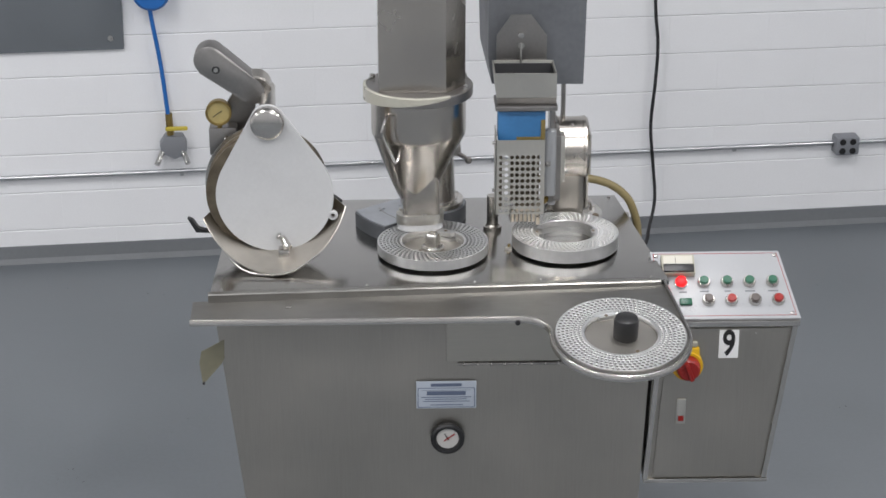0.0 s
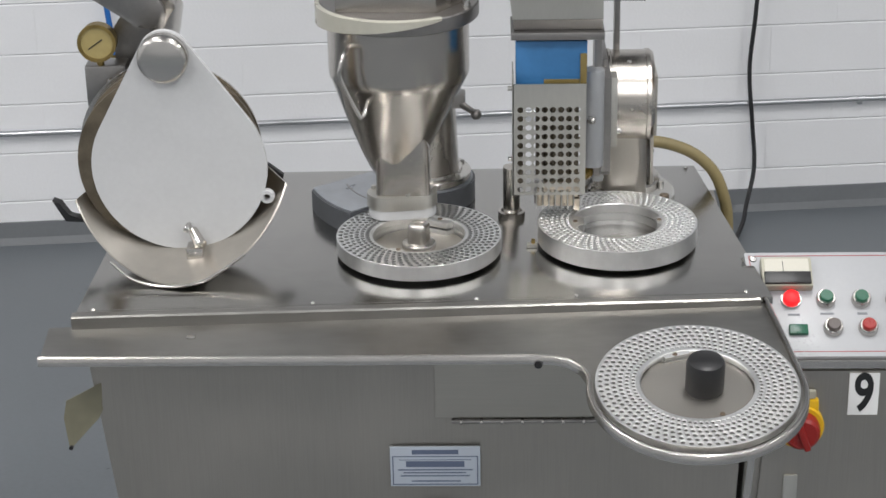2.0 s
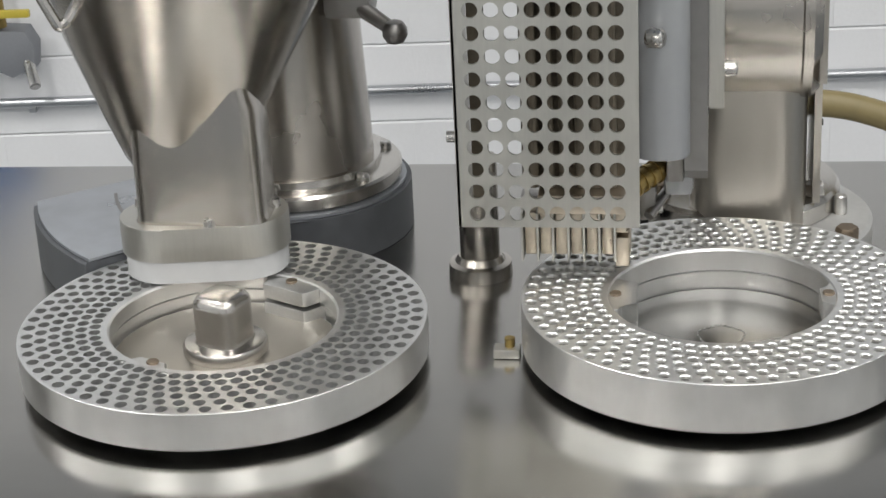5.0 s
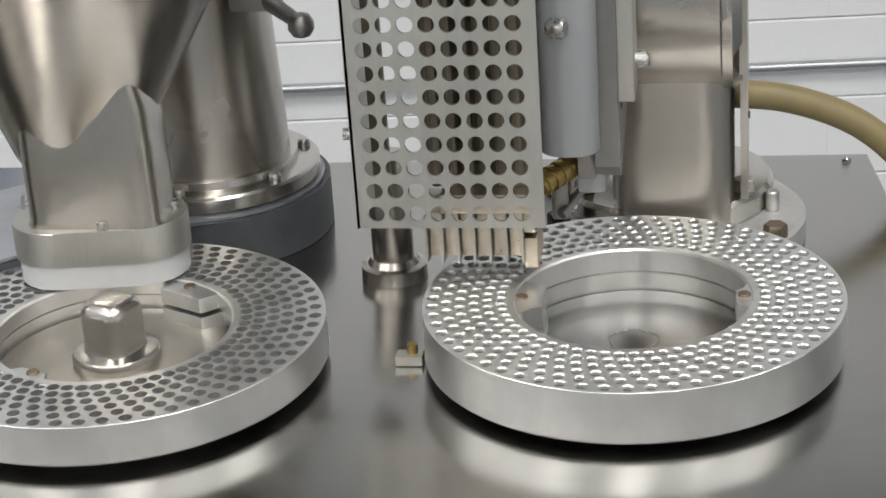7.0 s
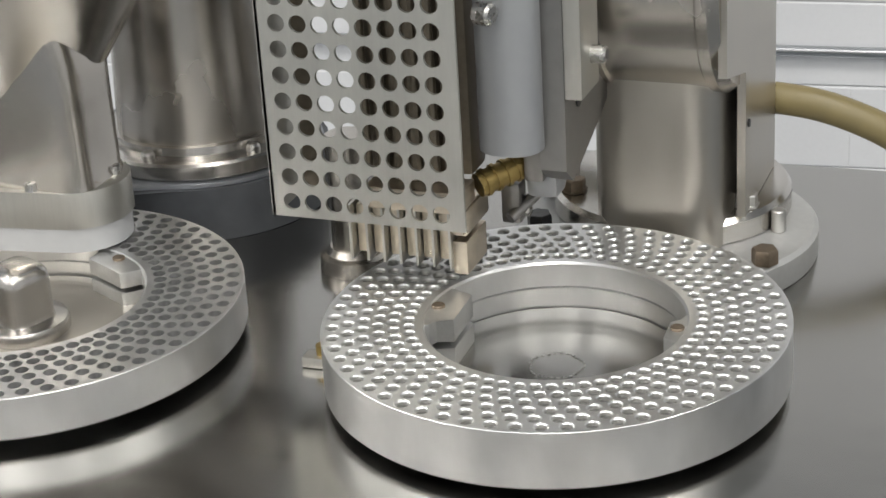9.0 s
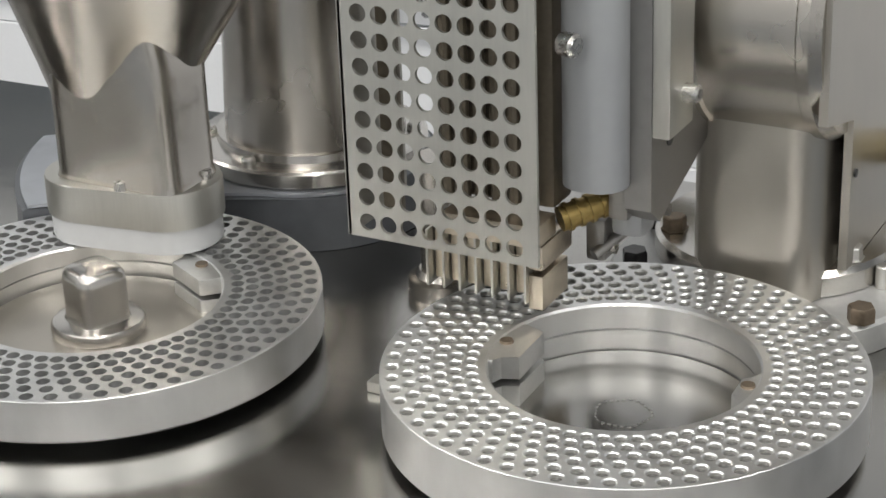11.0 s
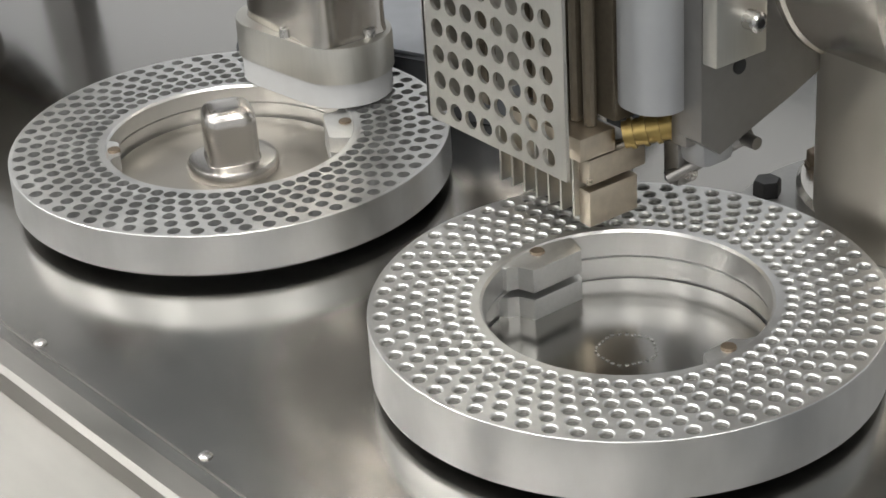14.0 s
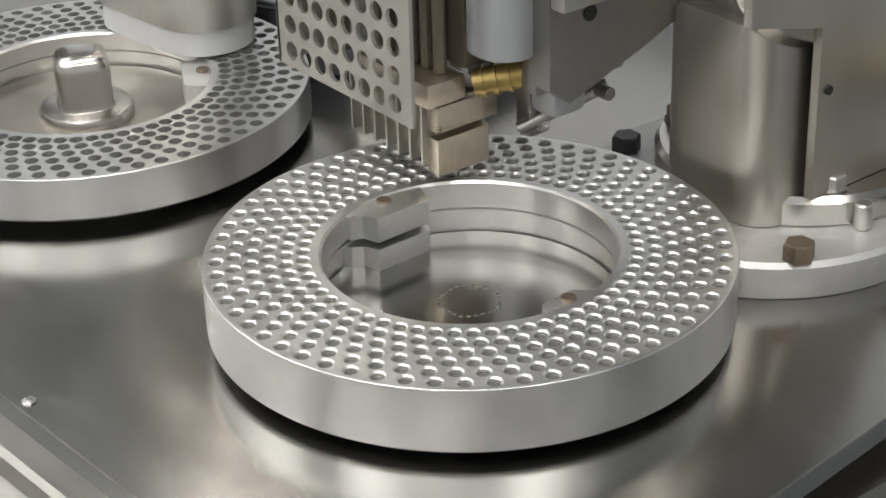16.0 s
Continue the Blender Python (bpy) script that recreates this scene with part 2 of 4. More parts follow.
# ---- the room ----
WALL_M = pose(0, 2.506, 0, 0, 0, math.degrees(math.atan(0.1016)))
HX0, HX1, HY0 = -4.5, 5.5, -7.0
fl = box(bmesh.new(), (HX0 - 0.2, HY0 - 0.2, -0.12), (HX1 + 0.2, 3.4, 0))
tagged(part("floor", fl, FLOOR), "smooth grey epoxy-coated concrete floor", "floor", kind="structure")
ce = box(bmesh.new(), (HX0 - 0.2, HY0 - 0.2, CEIL), (HX1 + 0.2, 3.4, CEIL + 0.12))
tagged(part("ceiling", ce, PLAIN_WALL), "pale plain ceiling with tube lights", "ceiling", kind="structure")
for nm, lo, hi in (("wall_west", (HX0 - 0.15, HY0, 0), (HX0, 3.3, CEIL)), ("wall_east", (HX1, HY0, 0), (HX1 + 0.15, 3.3, CEIL)), ("wall_south", (HX0 - 0.15, HY0 - 0.15, 0), (HX1 + 0.15, HY0, CEIL))):
    tagged(part(nm, box(bmesh.new(), lo, hi), PLAIN_WALL), "plain pale painted wall", "wall", kind="structure")
wall = part("wall_north", box(bmesh.new(), (-4.6, 0.012, 0), (5.7, 0.2, CEIL), 0, WALL_M), WALL_PAINT)
tagged(wall, "white painted concrete block wall", "wall", kind="structure")
bb = prism(bmesh.new(), [(-0.03, 0.0), (-0.012, 0.018), (-0.006, 0.066), (0.02, 0.068), (0.02, 0.0)], -4.6, 5.7, WALL_M @ Matrix(((0, 0, 1, 0), (1, 0, 0, 0), (0, 1, 0, 0), (0, 0, 0, 1))))
tagged(part("baseboard", bb, BASE_PAINT), "grey painted cove base along the wall", "baseboard", kind="structure")

lamp = None
for X, Y in TUBES:
    if lamp is None:
        lamp = thing("ceiling_light", (X, Y, CEIL), "white twin tube ceiling light fitting", "ceiling light", "tube lights on the ceiling")
        part("housing", box(bmesh.new(), (X - 0.16, Y - 0.64, CEIL - 0.06), (X + 0.16, Y + 0.64, CEIL - 0.001), 0.01), LAMP_BODY, lamp)
    else:
        copy_thing(lamp, Matrix.Translation((X, Y, CEIL)))

# things on the wall
WN = WALL_M.to_3x3() @ Vector((0, -1, 0))


def on_wall(u, z, out=0.0):
    return WALL_M @ Vector((u, -out, z))


pipe = thing("conduit", on_wall(0, 0.40), "galvanised metal electrical conduit fixed along the wall", "conduit")
pb = bmesh.new()
rod(pb, on_wall(-3.5, 0.361, 0.022), on_wall(2.296, 0.357, 0.022), 0.0095, 14)
part("tube", pb, PIPE, pipe)
pb = bmesh.new()
rod(pb, on_wall(2.390, 0.357, 0.022), on_wall(4.6, 0.357, 0.022), 0.0095, 14)
part("tube", pb, PIPE, pipe)
for u in (-1.1, -0.33, 0.9, 1.882, 3.2):
    b = bmesh.new()
    box(b, (u - 0.007, -0.030, 0.340), (u + 0.007, -0.001, 0.352), 0.002, WALL_M)
    part("strap", b, PIPE, pipe)

out = thing("outlet_box", on_wall(2.343, 0.352), "grey cast outlet box with two black sockets on conduit", "outlet")
part("body", box(bmesh.new(), (2.295, -0.062, 0.314), (2.391, 0.008, 0.390), 0.008, WALL_M), OUTLET, out)
for du in (0.028, 0.070):
    for dz in (0.333, 0.371):
        b = bmesh.new()
        m = WALL_M @ pose(2.293 + du, -0.061, dz, 90)
        lathe(b, [(0, 0.004), (0.0125, 0.004), (0.0135, 0.002), (0.0135, -0.004), (0, -0.004)], 20, m)
        part("socket", b, BLACK, out)

po = thing("wall_board", on_wall(-0.9, 0.91), "dark slate grey board screwed to the wall", "board")
part("board", box(bmesh.new(), (-1.5, -0.018, 0.857), (-0.523, 0.006, 1.65), 0.003, WALL_M), POSTER, po)
for u, z in ((-0.571, 0.902), (-1.45, 0.902)):
    part("screw", rod(bmesh.new(), on_wall(u, z, 0.017), on_wall(u, z, 0.024), 0.011, 14), BOLT, po)

cord = thing("power_cord", on_wall(1.515, 0.01), "black rubber power cord hanging down the wall", "cord")
part("cable", tube_along(bmesh.new(), [on_wall(1.515, 1.9, 0.03), on_wall(1.527, 1.05, 0.03), on_wall(1.545, 0.81, 0.035), on_wall(1.540, 0.65, 0.04), on_wall(1.530, 0.47, 0.035), on_wall(1.545, 0.30, 0.04), on_wall(1.555, 0.16, 0.05), on_wall(1.525, 0.06, 0.10), on_wall(1.475, 0.012, 0.22), on_wall(1.255, 0.010, 0.7)], 0.0068, 10), BLACK_RUB, cord)

air = thing("air_line", on_wall(-0.359, 0.484), "blue air hose dropping to a grey manifold with couplings", "air hose")
part("hose", tube_along(bmesh.new(), [on_wall(-0.449, 1.454, 0.06), on_wall(-0.421, 1.054, 0.06), on_wall(-0.389, 0.804, 0.05), on_wall(-0.371, 0.594, 0.05)], 0.0085), BLUE_HOSE, air)
part("reel", rod(bmesh.new(), on_wall(-0.409, 1.098, 0.0), on_wall(-0.409, 1.098, 0.12), 0.07, 32, bevel=0.01), BLUE_HOSE, air)
b = rod(bmesh.new(), on_wall(-0.369, 0.604, 0.05), on_wall(-0.366, 0.519, 0.05), 0.014, 14)
part("valve", b, BRASS, air)
part("lever", box(bmesh.new(), (-0.384, -0.085, 0.544), (-0.299, -0.07, 0.559), 0.004, WALL_M), YEL_VALVE, air)
part("manifold", prism(bmesh.new(), [(-0.055, 0.0), (-0.03, 0.035), (0.035, 0.03), (0.05, 0.0), (0.045, -0.045), (0.0, -0.06), (-0.05, -0.035)], 0, 0.055, WALL_M @ pose(-0.354, -0.0, 0.479, 90), 0.004), OUTLET, air)
for du in (-0.07, 0.05):
    part("coupling", rod(bmesh.new(), on_wall(-0.354 + du * 0.6, 0.454, 0.04), on_wall(-0.354 + du, 0.409, 0.085), 0.011, 14, bevel=0.002), BOLT, air)

# ---- the filling machine ----
TOP = 0.894
BASE = TOP + 0.006
mach = thing("filling_machine", (0.6, 0.4, 0), "brushed stainless steel capsule filling machine on a closed cabinet", "machine")
TP = [(0.0, 0.007), (1.240, 0.069), (1.162, 0.722), (0.02, 0.696)]
part("table_top", prism(bmesh.new(), TP, TOP - 0.014, TOP, None, 0.003), STEEL_TOP, mach)
b = bmesh.new()
prism(b, [(-0.009, 0.8685), (-0.0065, 0.8685), (-0.0065, 0.8905), (-0.004, 0.8932), (0.010, 0.8943), (0.010, 0.8962), (-0.005, 0.8955), (-0.0085, 0.8925)], -0.004, 1.219, pose(0, 0.005, 0, 0, 0, 2.85) @ Matrix(((0, 0, 1, 0), (1, 0, 0, 0), (0, 1, 0, 0), (0, 0, 0, 1))))
part("front_lip", b, STEEL_TRAY, mach)
# cabinet below, slightly narrower at the foot
def frustum(bm, x0, x1, y0, y1, z0, z1, dx0, dx1):
    return loft(bm, [[(x0 + dx0, y0, z0), (x1 - dx1, y0, z0), (x1 - dx1, y1, z0), (x0 + dx0, y1, z0)], [(x0, y0, z1), (x1, y0, z1), (x1, y1, z1), (x0, y1, z1)]])
part("cabinet", frustum(bmesh.new(), 0.005, 1.20, 0.034, 0.685, 0.09, 0.852, 0.085, 0.03), STEEL_PANEL, mach)
part("plinth", box(bmesh.new(), (0.13, 0.09, 0.0), (1.14, 0.66, 0.092), 0.004), STEEL_DARK, mach)
part("access_panel", box(bmesh.new(), (0.635, 0.027, 0.675), (1.05, 0.036, 0.842), 0.0015), STEEL_DOOR, mach)
part("hinge", rod(bmesh.new(), (0.665, 0.027, 0.668), (0.985, 0.027, 0.668), 0.0045, 10), STEEL_DARK, mach)
for k in range(9):
    part("hinge_knuckle", rod(bmesh.new(), (0.680 + 0.037 * k, 0.0265, 0.668), (0.684 + 0.037 * k, 0.0265, 0.668), 0.006, 10), STEEL, mach)

# collecting tray along the front edge and round the spare ring
RC = (1.082, -0.190)
edge = [(-0.045, 0.002), (-0.045, -0.10), (0.2, -0.10), (0.5, -0.10), (0.796, -0.10)]
curve = [(0.842, -0.102), (0.872, -0.112), (0.893, -0.135), (0.903, -0.163)]
ring_arc = arc(RC[0], RC[1], 0.181, 172, 372, 36)
edge2 = edge + curve + ring_arc[1:] + [(1.246, -0.06), (1.226, 0.064)]
def tray_z(y):
    return 0.872 + 0.17 * y


b = bmesh.new()
prism(b, edge2, -0.004, 0.0)
for v in b.verts:
    v.co.z += tray_z(v.co.y)
part("tray", b, STEEL_TRAY, mach)
part("tray_back", box(bmesh.new(), (-0.002, -0.0015, 0.855), (1.214, 0.003, 0.884), 0, pose(0, 0.007, 0, 0, 0, 2.85)), STEEL_PANEL, mach)
rim = edge2[1:]
b = bmesh.new()
secs = []
for i, p in enumerate(rim):
    a, c = Vector(rim[max(i - 1, 0)]), Vector(rim[min(i + 1, len(rim) - 1)])
    t = (c - a).normalized()
    nrm = Vector((-t.y, t.x))
    o, q = Vector(p) - nrm * 0.005, Vector(p) + nrm * 0.003
    zb = tray_z(p[1])
    mid = (o + q) / 2
    secs.append([(o.x, o.y, zb - 0.006), (o.x, o.y, zb + 0.0085), ((o.x + mid.x) / 2, (o.y + mid.y) / 2, zb + 0.0112), (mid.x, mid.y, zb + 0.012), (q.x, q.y, zb + 0.0105), (q.x, q.y, zb - 0.006)])
loft(b, secs)
part("tray_rim", b, STEEL, mach, angle=62)
part("tray_clip", box(bmesh.new(), (0.203, -0.034, 0.861), (0.219, -0.020, 0.869), 0.003), STEEL, mach)
part("tray_pin", rod(bmesh.new(), (0.818, -0.098, 0.851), (0.818, -0.112, 0.851), 0.007, 14), BLACK, mach)
for x, y in ((1.143, 0.707), (0.890, 0.078), (0.712, 0.066), (0.42, 0.052), (0.03, 0.030), (1.195, 0.092), (0.05, 0.68)):
    part("top_screw", lathe(bmesh.new(), [(0, 0.0028), (0.0025, 0.0025), (0.0042, 0.001), (0.0042, -0.001)], 14, pose(x, y, TOP)), BOLT, mach)

b = bmesh.new()
box(b, (0.02, -0.0006, 0), (1.19, 0.0006, 0.0006), 0, pose(0, 0.026, TOP, 0, 0, 2.85))
part("bend_line", b, STEEL_DARK, mach)
# maker's plate: printed bars only
plate = part("name_plate", box(bmesh.new(), (0.551, 0.0235, 0.535), (0.716, 0.028, 0.617), 0.001, None), PLATE_BLUE, mach, "pale blue printed name plate")
def bars(parent, y, rows, mat):
    for x0, x1, z0, z1 in rows:
        part("printed_bar", box(bmesh.new(), (x0, y - 0.0006, z0), (x1, y + 0.001, z1)), mat, parent)
bars(plate, 0.0232, [(0.591, 0.676, 0.602, 0.611), (0.580, 0.687, 0.5755, 0.5875), (0.565, 0.702, 0.5685, 0.5705), (0.575, 0.69, 0.5625, 0.5645), (0.57, 0.697, 0.556, 0.558), (0.59, 0.68, 0.545, 0.547), (0.555, 0.712, 0.5965, 0.598), (0.555, 0.557, 0.54, 0.597), (0.710, 0.712, 0.54, 0.597), (0.555, 0.712, 0.5385, 0.540), (0.567, 0.699, 0.59, 0.5908)], PRINT_BLUE)
dial = part("dial", lathe(bmesh.new(), [(0, 0.010), (0.030, 0.010), (0.033, 0.020), (0.040, 0.022), (0.0465, 0.016), (0.0475, 0.004), (0.042, -0.006), (0, -0.006)], 40, pose(0.637, 0.026, 0.447, 90)), BLACK, mach, "black rimmed round dial")
part("dial_face", lathe(bmesh.new(), [(0, 0.0125), (0.031, 0.0125), (0.031, 0.009), (0, 0.009)], 32, pose(0.637, 0.026, 0.447, 90)), FACE_WH, dial)
part("pointer", box(bmesh.new(), (-0.0018, -0.012, 0.0128), (0.0018, 0.024, 0.0145), 0, pose(0.637, 0.026, 0.447, 90, 0, 0) @ pose(0, 0, 0, 0, 0, -55)), RED, dial)
part("pointer", box(bmesh.new(), (-0.0015, -0.006, 0.0128), (0.0015, 0.016, 0.0142), 0, pose(0.637, 0.026, 0.447, 90, 0, 0) @ pose(0, 0, 0, 0, 0, 30)), BLACK, dial)
# yellow film guard hanging at the left side
flap = part("film_guard", loft(bmesh.new(), [[(0.036, 0.036, 0.748), (-0.030, 0.010, 0.722), (-0.030, 0.012, 0.722), (0.036, 0.038, 0.748)], [(0.034, 0.036, 0.700), (-0.036, 0.004, 0.690), (-0.036, 0.006, 0.690), (0.034, 0.038, 0.700)], [(0.022, 0.030, 0.676), (-0.028, -0.004, 0.630), (-0.028, -0.002, 0.630), (0.022, 0.032, 0.676)]]), TAPE_YE, mach, "small yellowed plastic film guard")
part("film_pin", rod(bmesh.new(), (-0.026, -0.006, 0.634), (-0.026, 0.002, 0.634), 0.004, 10), BLACK, mach)


stop = thing("stop_block", (0.816, 0.298, TOP), "small brass and steel stop screw on the table top", "stop block")
part("block", box(bmesh.new(), (0.806, 0.292, TOP + 0.0003), (0.826, 0.305, TOP + 0.008), 0.001), STEEL_SHEET, stop)
part("screw", rod(bmesh.new(), (0.818, 0.300, TOP + 0.008), (0.818, 0.300, TOP + 0.015), 0.004, 12), BRASS, stop)

# ---- capsule rings ----
def capsule_ring(R, m, thick, floor_mat, lug_turn, label, lugs=True, spokes=60, rows=6):
    """A perforated ring: turned body, drilled face, lugs and screws inside."""
    k = R / 0.15
    at = m.translation
    ring = thing("capsule_ring", at, label, "ring", "perforated capsule rings")
    ri, r0, r1 = 0.0835 * k, 0.0890 * k, 0.1473 * k
    T = thick
    body = bmesh.new()
    lathe(body, [(r1, 0), (R - 0.0004, 0), (R, -0.0004), (R, -T + 0.002), (R - 0.002, -T), (ri + 0.006, -T), (ri + 0.004, -T + 0.001), (ri + 0.004, -0.58 * T), (ri + 0.001, -0.56 * T), (ri + 0.001, -0.50 * T), (ri + 0.003, -0.49 * T), (ri + 0.003, -0.45 * T), (ri, -0.44 * T), (ri, -0.0015), (ri + 0.0015, 0), (r0, 0)], 120, m)
    part("ring_body", body, ALU_SIDE, ring)
    face = bmesh.new()
    dr = (r1 - r0) / rows
    step = 2 * math.pi / spokes
    M3 = m.to_3x3()
    nz = M3 @ Vector((0, 0, 1))
    shallow = floor_mat is HOLE_SHADE
    for i in range(rows):
        ra, rb = r0 + i * dr, r0 + (i + 1) * dr
        for s in range(spokes):
            a0, a1 = s * step, (s + 1) * step
            am, rm = (a0 + a1) / 2, (ra + rb) / 2
            # each row is turned a third of a step on from the row inside it
            sa, sb = i * step / 3, (i + 1) * step / 3
            am += (sa + sb) / 2
            P = [m @ Vector((r * math.cos(a), r * math.sin(a), 0)) for r, a in ((ra, a0 + sa), (rb, a0 + sb), (rb, a1 + sb), (ra, a1 + sa))]
            u, v = M3 @ Vector((math.cos(am), math.sin(am), 0)), M3 @ Vector((-math.sin(am), math.cos(am), 0))
            hr = min((0.0048 if shallow else 0.0044) * k, 0.46 * rm * step)
            c = m @ Vector((rm * math.cos(am), rm * math.sin(am), 0))
            rim = holed_cell(face, P, c, (u, v, nz), hr, 0.0010 if shallow else 0.0075, 14, 0.80 if shallow else 1.0)
            if shallow:
                # below the countersink, a short straight wall
                n_rim = len(rim)
                for q, h in ((0.79, 0.0026),):
                    nxt = [face.verts.new(c + q * hr * (math.cos(2 * math.pi * w / n_rim) * u + math.sin(2 * math.pi * w / n_rim) * v) - h * nz) for w in range(n_rim)]
                    for w in range(n_rim):
                        face.faces.new((rim[w], rim[(w + 1) % n_rim], nxt[(w + 1) % n_rim], nxt[w])).material_index = 0
                    rim = nxt
            # floor in the darker colour that paints the hole's shade
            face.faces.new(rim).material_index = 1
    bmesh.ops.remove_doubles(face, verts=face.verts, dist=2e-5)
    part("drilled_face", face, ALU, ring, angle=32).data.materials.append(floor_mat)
    if lugs:
        for turn, wide, deep in ((lug_turn, 0.046, 0.024), (lug_turn + 182, 0.030, 0.014)):
            for z1, z0 in ((-0.001, -0.42 * T), (-0.55 * T, -0.96 * T)):
                if deep < 0.02 and z1 < -0.005:
                    continue
                mm = m @ pose(0, 0, 0, 0, 0, turn)
                o = ri + 0.003
                pts = [(o, -wide / 2 - 0.007), (o, wide / 2 + 0.007), (o - deep * 0.45, wide / 2 + 0.004), (o - deep * 0.55, wide / 2 - 0.003), (o - deep, wide / 2 - 0.006), (o - deep, -wide / 2 + 0.002), (o - deep * 0.9, -wide / 2), (o - deep * 0.4, -wide / 2 - 0.004)]
                pts = [(x * k, y * k) for x, y in pts]
                part("lug", prism(bmesh.new(), pts, z0, z1, mm, 0.0008), ALU, ring)
            part("lug_screw", lathe(bmesh.new(), [(0, 0.0006), (0.0042, 0.0006), (0.0046, 0.0), (0.0046, -0.002)], 16, m @ pose(0.079 * k * math.cos(radians(turn)), 0.079 * k * math.sin(radians(turn)), 0)), BOLT_RUST, ring)
    return ring


C2 = (0.977, 0.3155)
ring2 = capsule_ring(0.1505, pose(*C2, 0.9405), 0.0388, HOLE_SHADE, 181, "bright turned aluminium capsule ring with rows of drilled holes")
# its turntable underneath, in shadow
tt = thing("turntable", (*C2, TOP), "low dark steel turntable under the capsule ring", "turntable")
part("plate", lathe(bmesh.new(), [(0, 0.0115), (0.086, 0.0115), (0.0865, 0.011), (0.0865, 0.0002), (0, 0.0002)], 64, pose(*C2, TOP)), STEEL_TOP, tt)
tor = bmesh.new()
for i in range(26):
    a = 2 * math.pi * i / 26
    r = 0.0175 + 0.0008 * math.sin(5 * a)
    box(tor, (-0.0012, -0.0006, 0), (0.0012, 0.0006, 0.0004), 0, pose(0.977 + r * math.cos(a), 0.315 + r * math.sin(a), TOP + 0.0117, 0, 0, math.degrees(a) + 90))
part("scratched_mark", tor, BOLT, tt)

def rounded(cx, cy, hx, hy, r, z, n=64):
    """A rounded rectangle with points at even turns, so that sections can be joined."""
    out = []
    for i in range(n):
        a = 2 * math.pi * (i + 0.5) / n
        c, s = math.cos(a), math.sin(a)
        if r >= min(hx, hy) * 0.999:
            out.append((cx + hx * c, cy + hy * s, z))
            continue
        p = 2.0 / (0.12 + r / min(hx, hy))
        d = (abs(c / hx) ** p + abs(s / hy) ** p) ** (-1 / p)
        out.append((cx + d * c, cy + d * s, z))
    return out


C1 = (0.603, 0.277)
ring1 = capsule_ring(0.155, pose(*C1, 0.9325), 0.0300, HOLE_DEEP_SHADE, 62, "turned aluminium capsule ring with dark drilled holes under a nozzle")
tt1 = thing("turntable", (*C1, TOP), "low steel turntable with a square headed stud", "turntable")
part("plate", lathe(bmesh.new(), [(0, 0.0125), (0.0865, 0.0125), (0.0875, 0.011), (0.0875, 0.0005), (0, 0.0005)], 64, pose(*C1, TOP)), STEEL_PIL, tt1)
part("support_ring", lathe(bmesh.new(), [(0.088, 0.0005), (0.112, 0.0005), (0.113, 0.002), (0.113, 0.0083), (0.088, 0.0083), (0.088, 0.0005)], 72, pose(*C1, TOP)), ALU_SIDE, tt1)
stud = part("stud_collar", lathe(bmesh.new(), [(0.0, 0.0225), (0.027, 0.0225), (0.031, 0.0215), (0.0325, 0.019), (0.0325, 0.0128), (0, 0.0128)], 44, pose(*C1, TOP)), STEEL, tt1)
b = bmesh.new()
hm = pose(*C1, TOP + 0.0225, 0, 0, -22)
secs = []
for h, w in ((0.0, 0.0195), (0.003, 0.0185), (0.028, 0.0185), (0.033, 0.0180), (0.0365, 0.0160), (0.0385, 0.0125), (0.0390, 0.004)):
    secs.append([tuple(hm @ Vector(p)) for p in rounded(0, 0, w, w, w * 0.36, h, 56)])
loft(b, secs)
part("square_head", b, STEEL, tt1, angle=50)

ring3_m = pose(RC[0], RC[1], 0.8548, 9.2)
ring3 = capsule_ring(0.171, ring3_m, 0.0155, HOLE_SHADE, 110, "spare aluminium capsule ring lying in the front tray", True, 72)
kb = thing("ring_knob", (RC[0], RC[1], 0.84), "black plastic lifting knob in the middle of a clear disc", "knob")
part("centre_disc", lathe(bmesh.new(), [(0, -0.0115), (0.094, -0.0115), (0.094, -0.0150), (0, -0.0150)], 60, ring3_m), STEEL_PANEL, kb)
part("grip", lathe(bmesh.new(), [(0, 0.050), (0.024, 0.050), (0.030, 0.047), (0.0325, 0.040), (0.0325, 0.0), (0.032, -0.0113), (0, -0.0115)], 40, ring3_m @ pose(0.012, 0.0, 0)), BLACK, kb)

# ---- powder hopper with nozzle over the left ring ----
hop = thing("powder_hopper", (0.60, 0.345, 0.94), "polished steel powder hopper with nozzle and square filling shaft", "hopper")
def stadium(cx, cy, hx, r, turn=0, n=12):
    pts = arc(hx, 0, r, -90, 90, n) + arc(-hx, 0, r, 90, 270, n)
    c, s = math.cos(radians(turn)), math.sin(radians(turn))
    return [(cx + x * c - y * s, cy + x * s + y * c) for x, y in pts]
NC = (0.564, 0.369)
part("nozzle_pad", prism(bmesh.new(), stadium(*NC, 0.029, 0.036, 8), 0.9345, 0.953), WHITE_PL, hop, "white plastic sealing pad")
part("nozzle_flange", prism(bmesh.new(), stadium(*NC, 0.030, 0.0375, 8), 0.9533, 0.981, None, 0.002), STEEL_SHEET, hop)
for dx, dy in ((0.012, -0.031), (0.055, 0.012), (-0.055, 0.012)):
    part("flange_screw", lathe(bmesh.new(), [(0, 0.006), (0.0045, 0.006), (0.005, 0.0), (0, 0)], 12, pose(NC[0] + dx, NC[1] + dy, 0.981)), BOLT, hop)


HC = (0.562, 0.415)
def oval(cx, cy, rx, ry, z, n=72):
    return [(cx + rx * math.cos(2 * math.pi * i / n), cy + ry * math.sin(2 * math.pi * i / n), z) for i in range(n)]


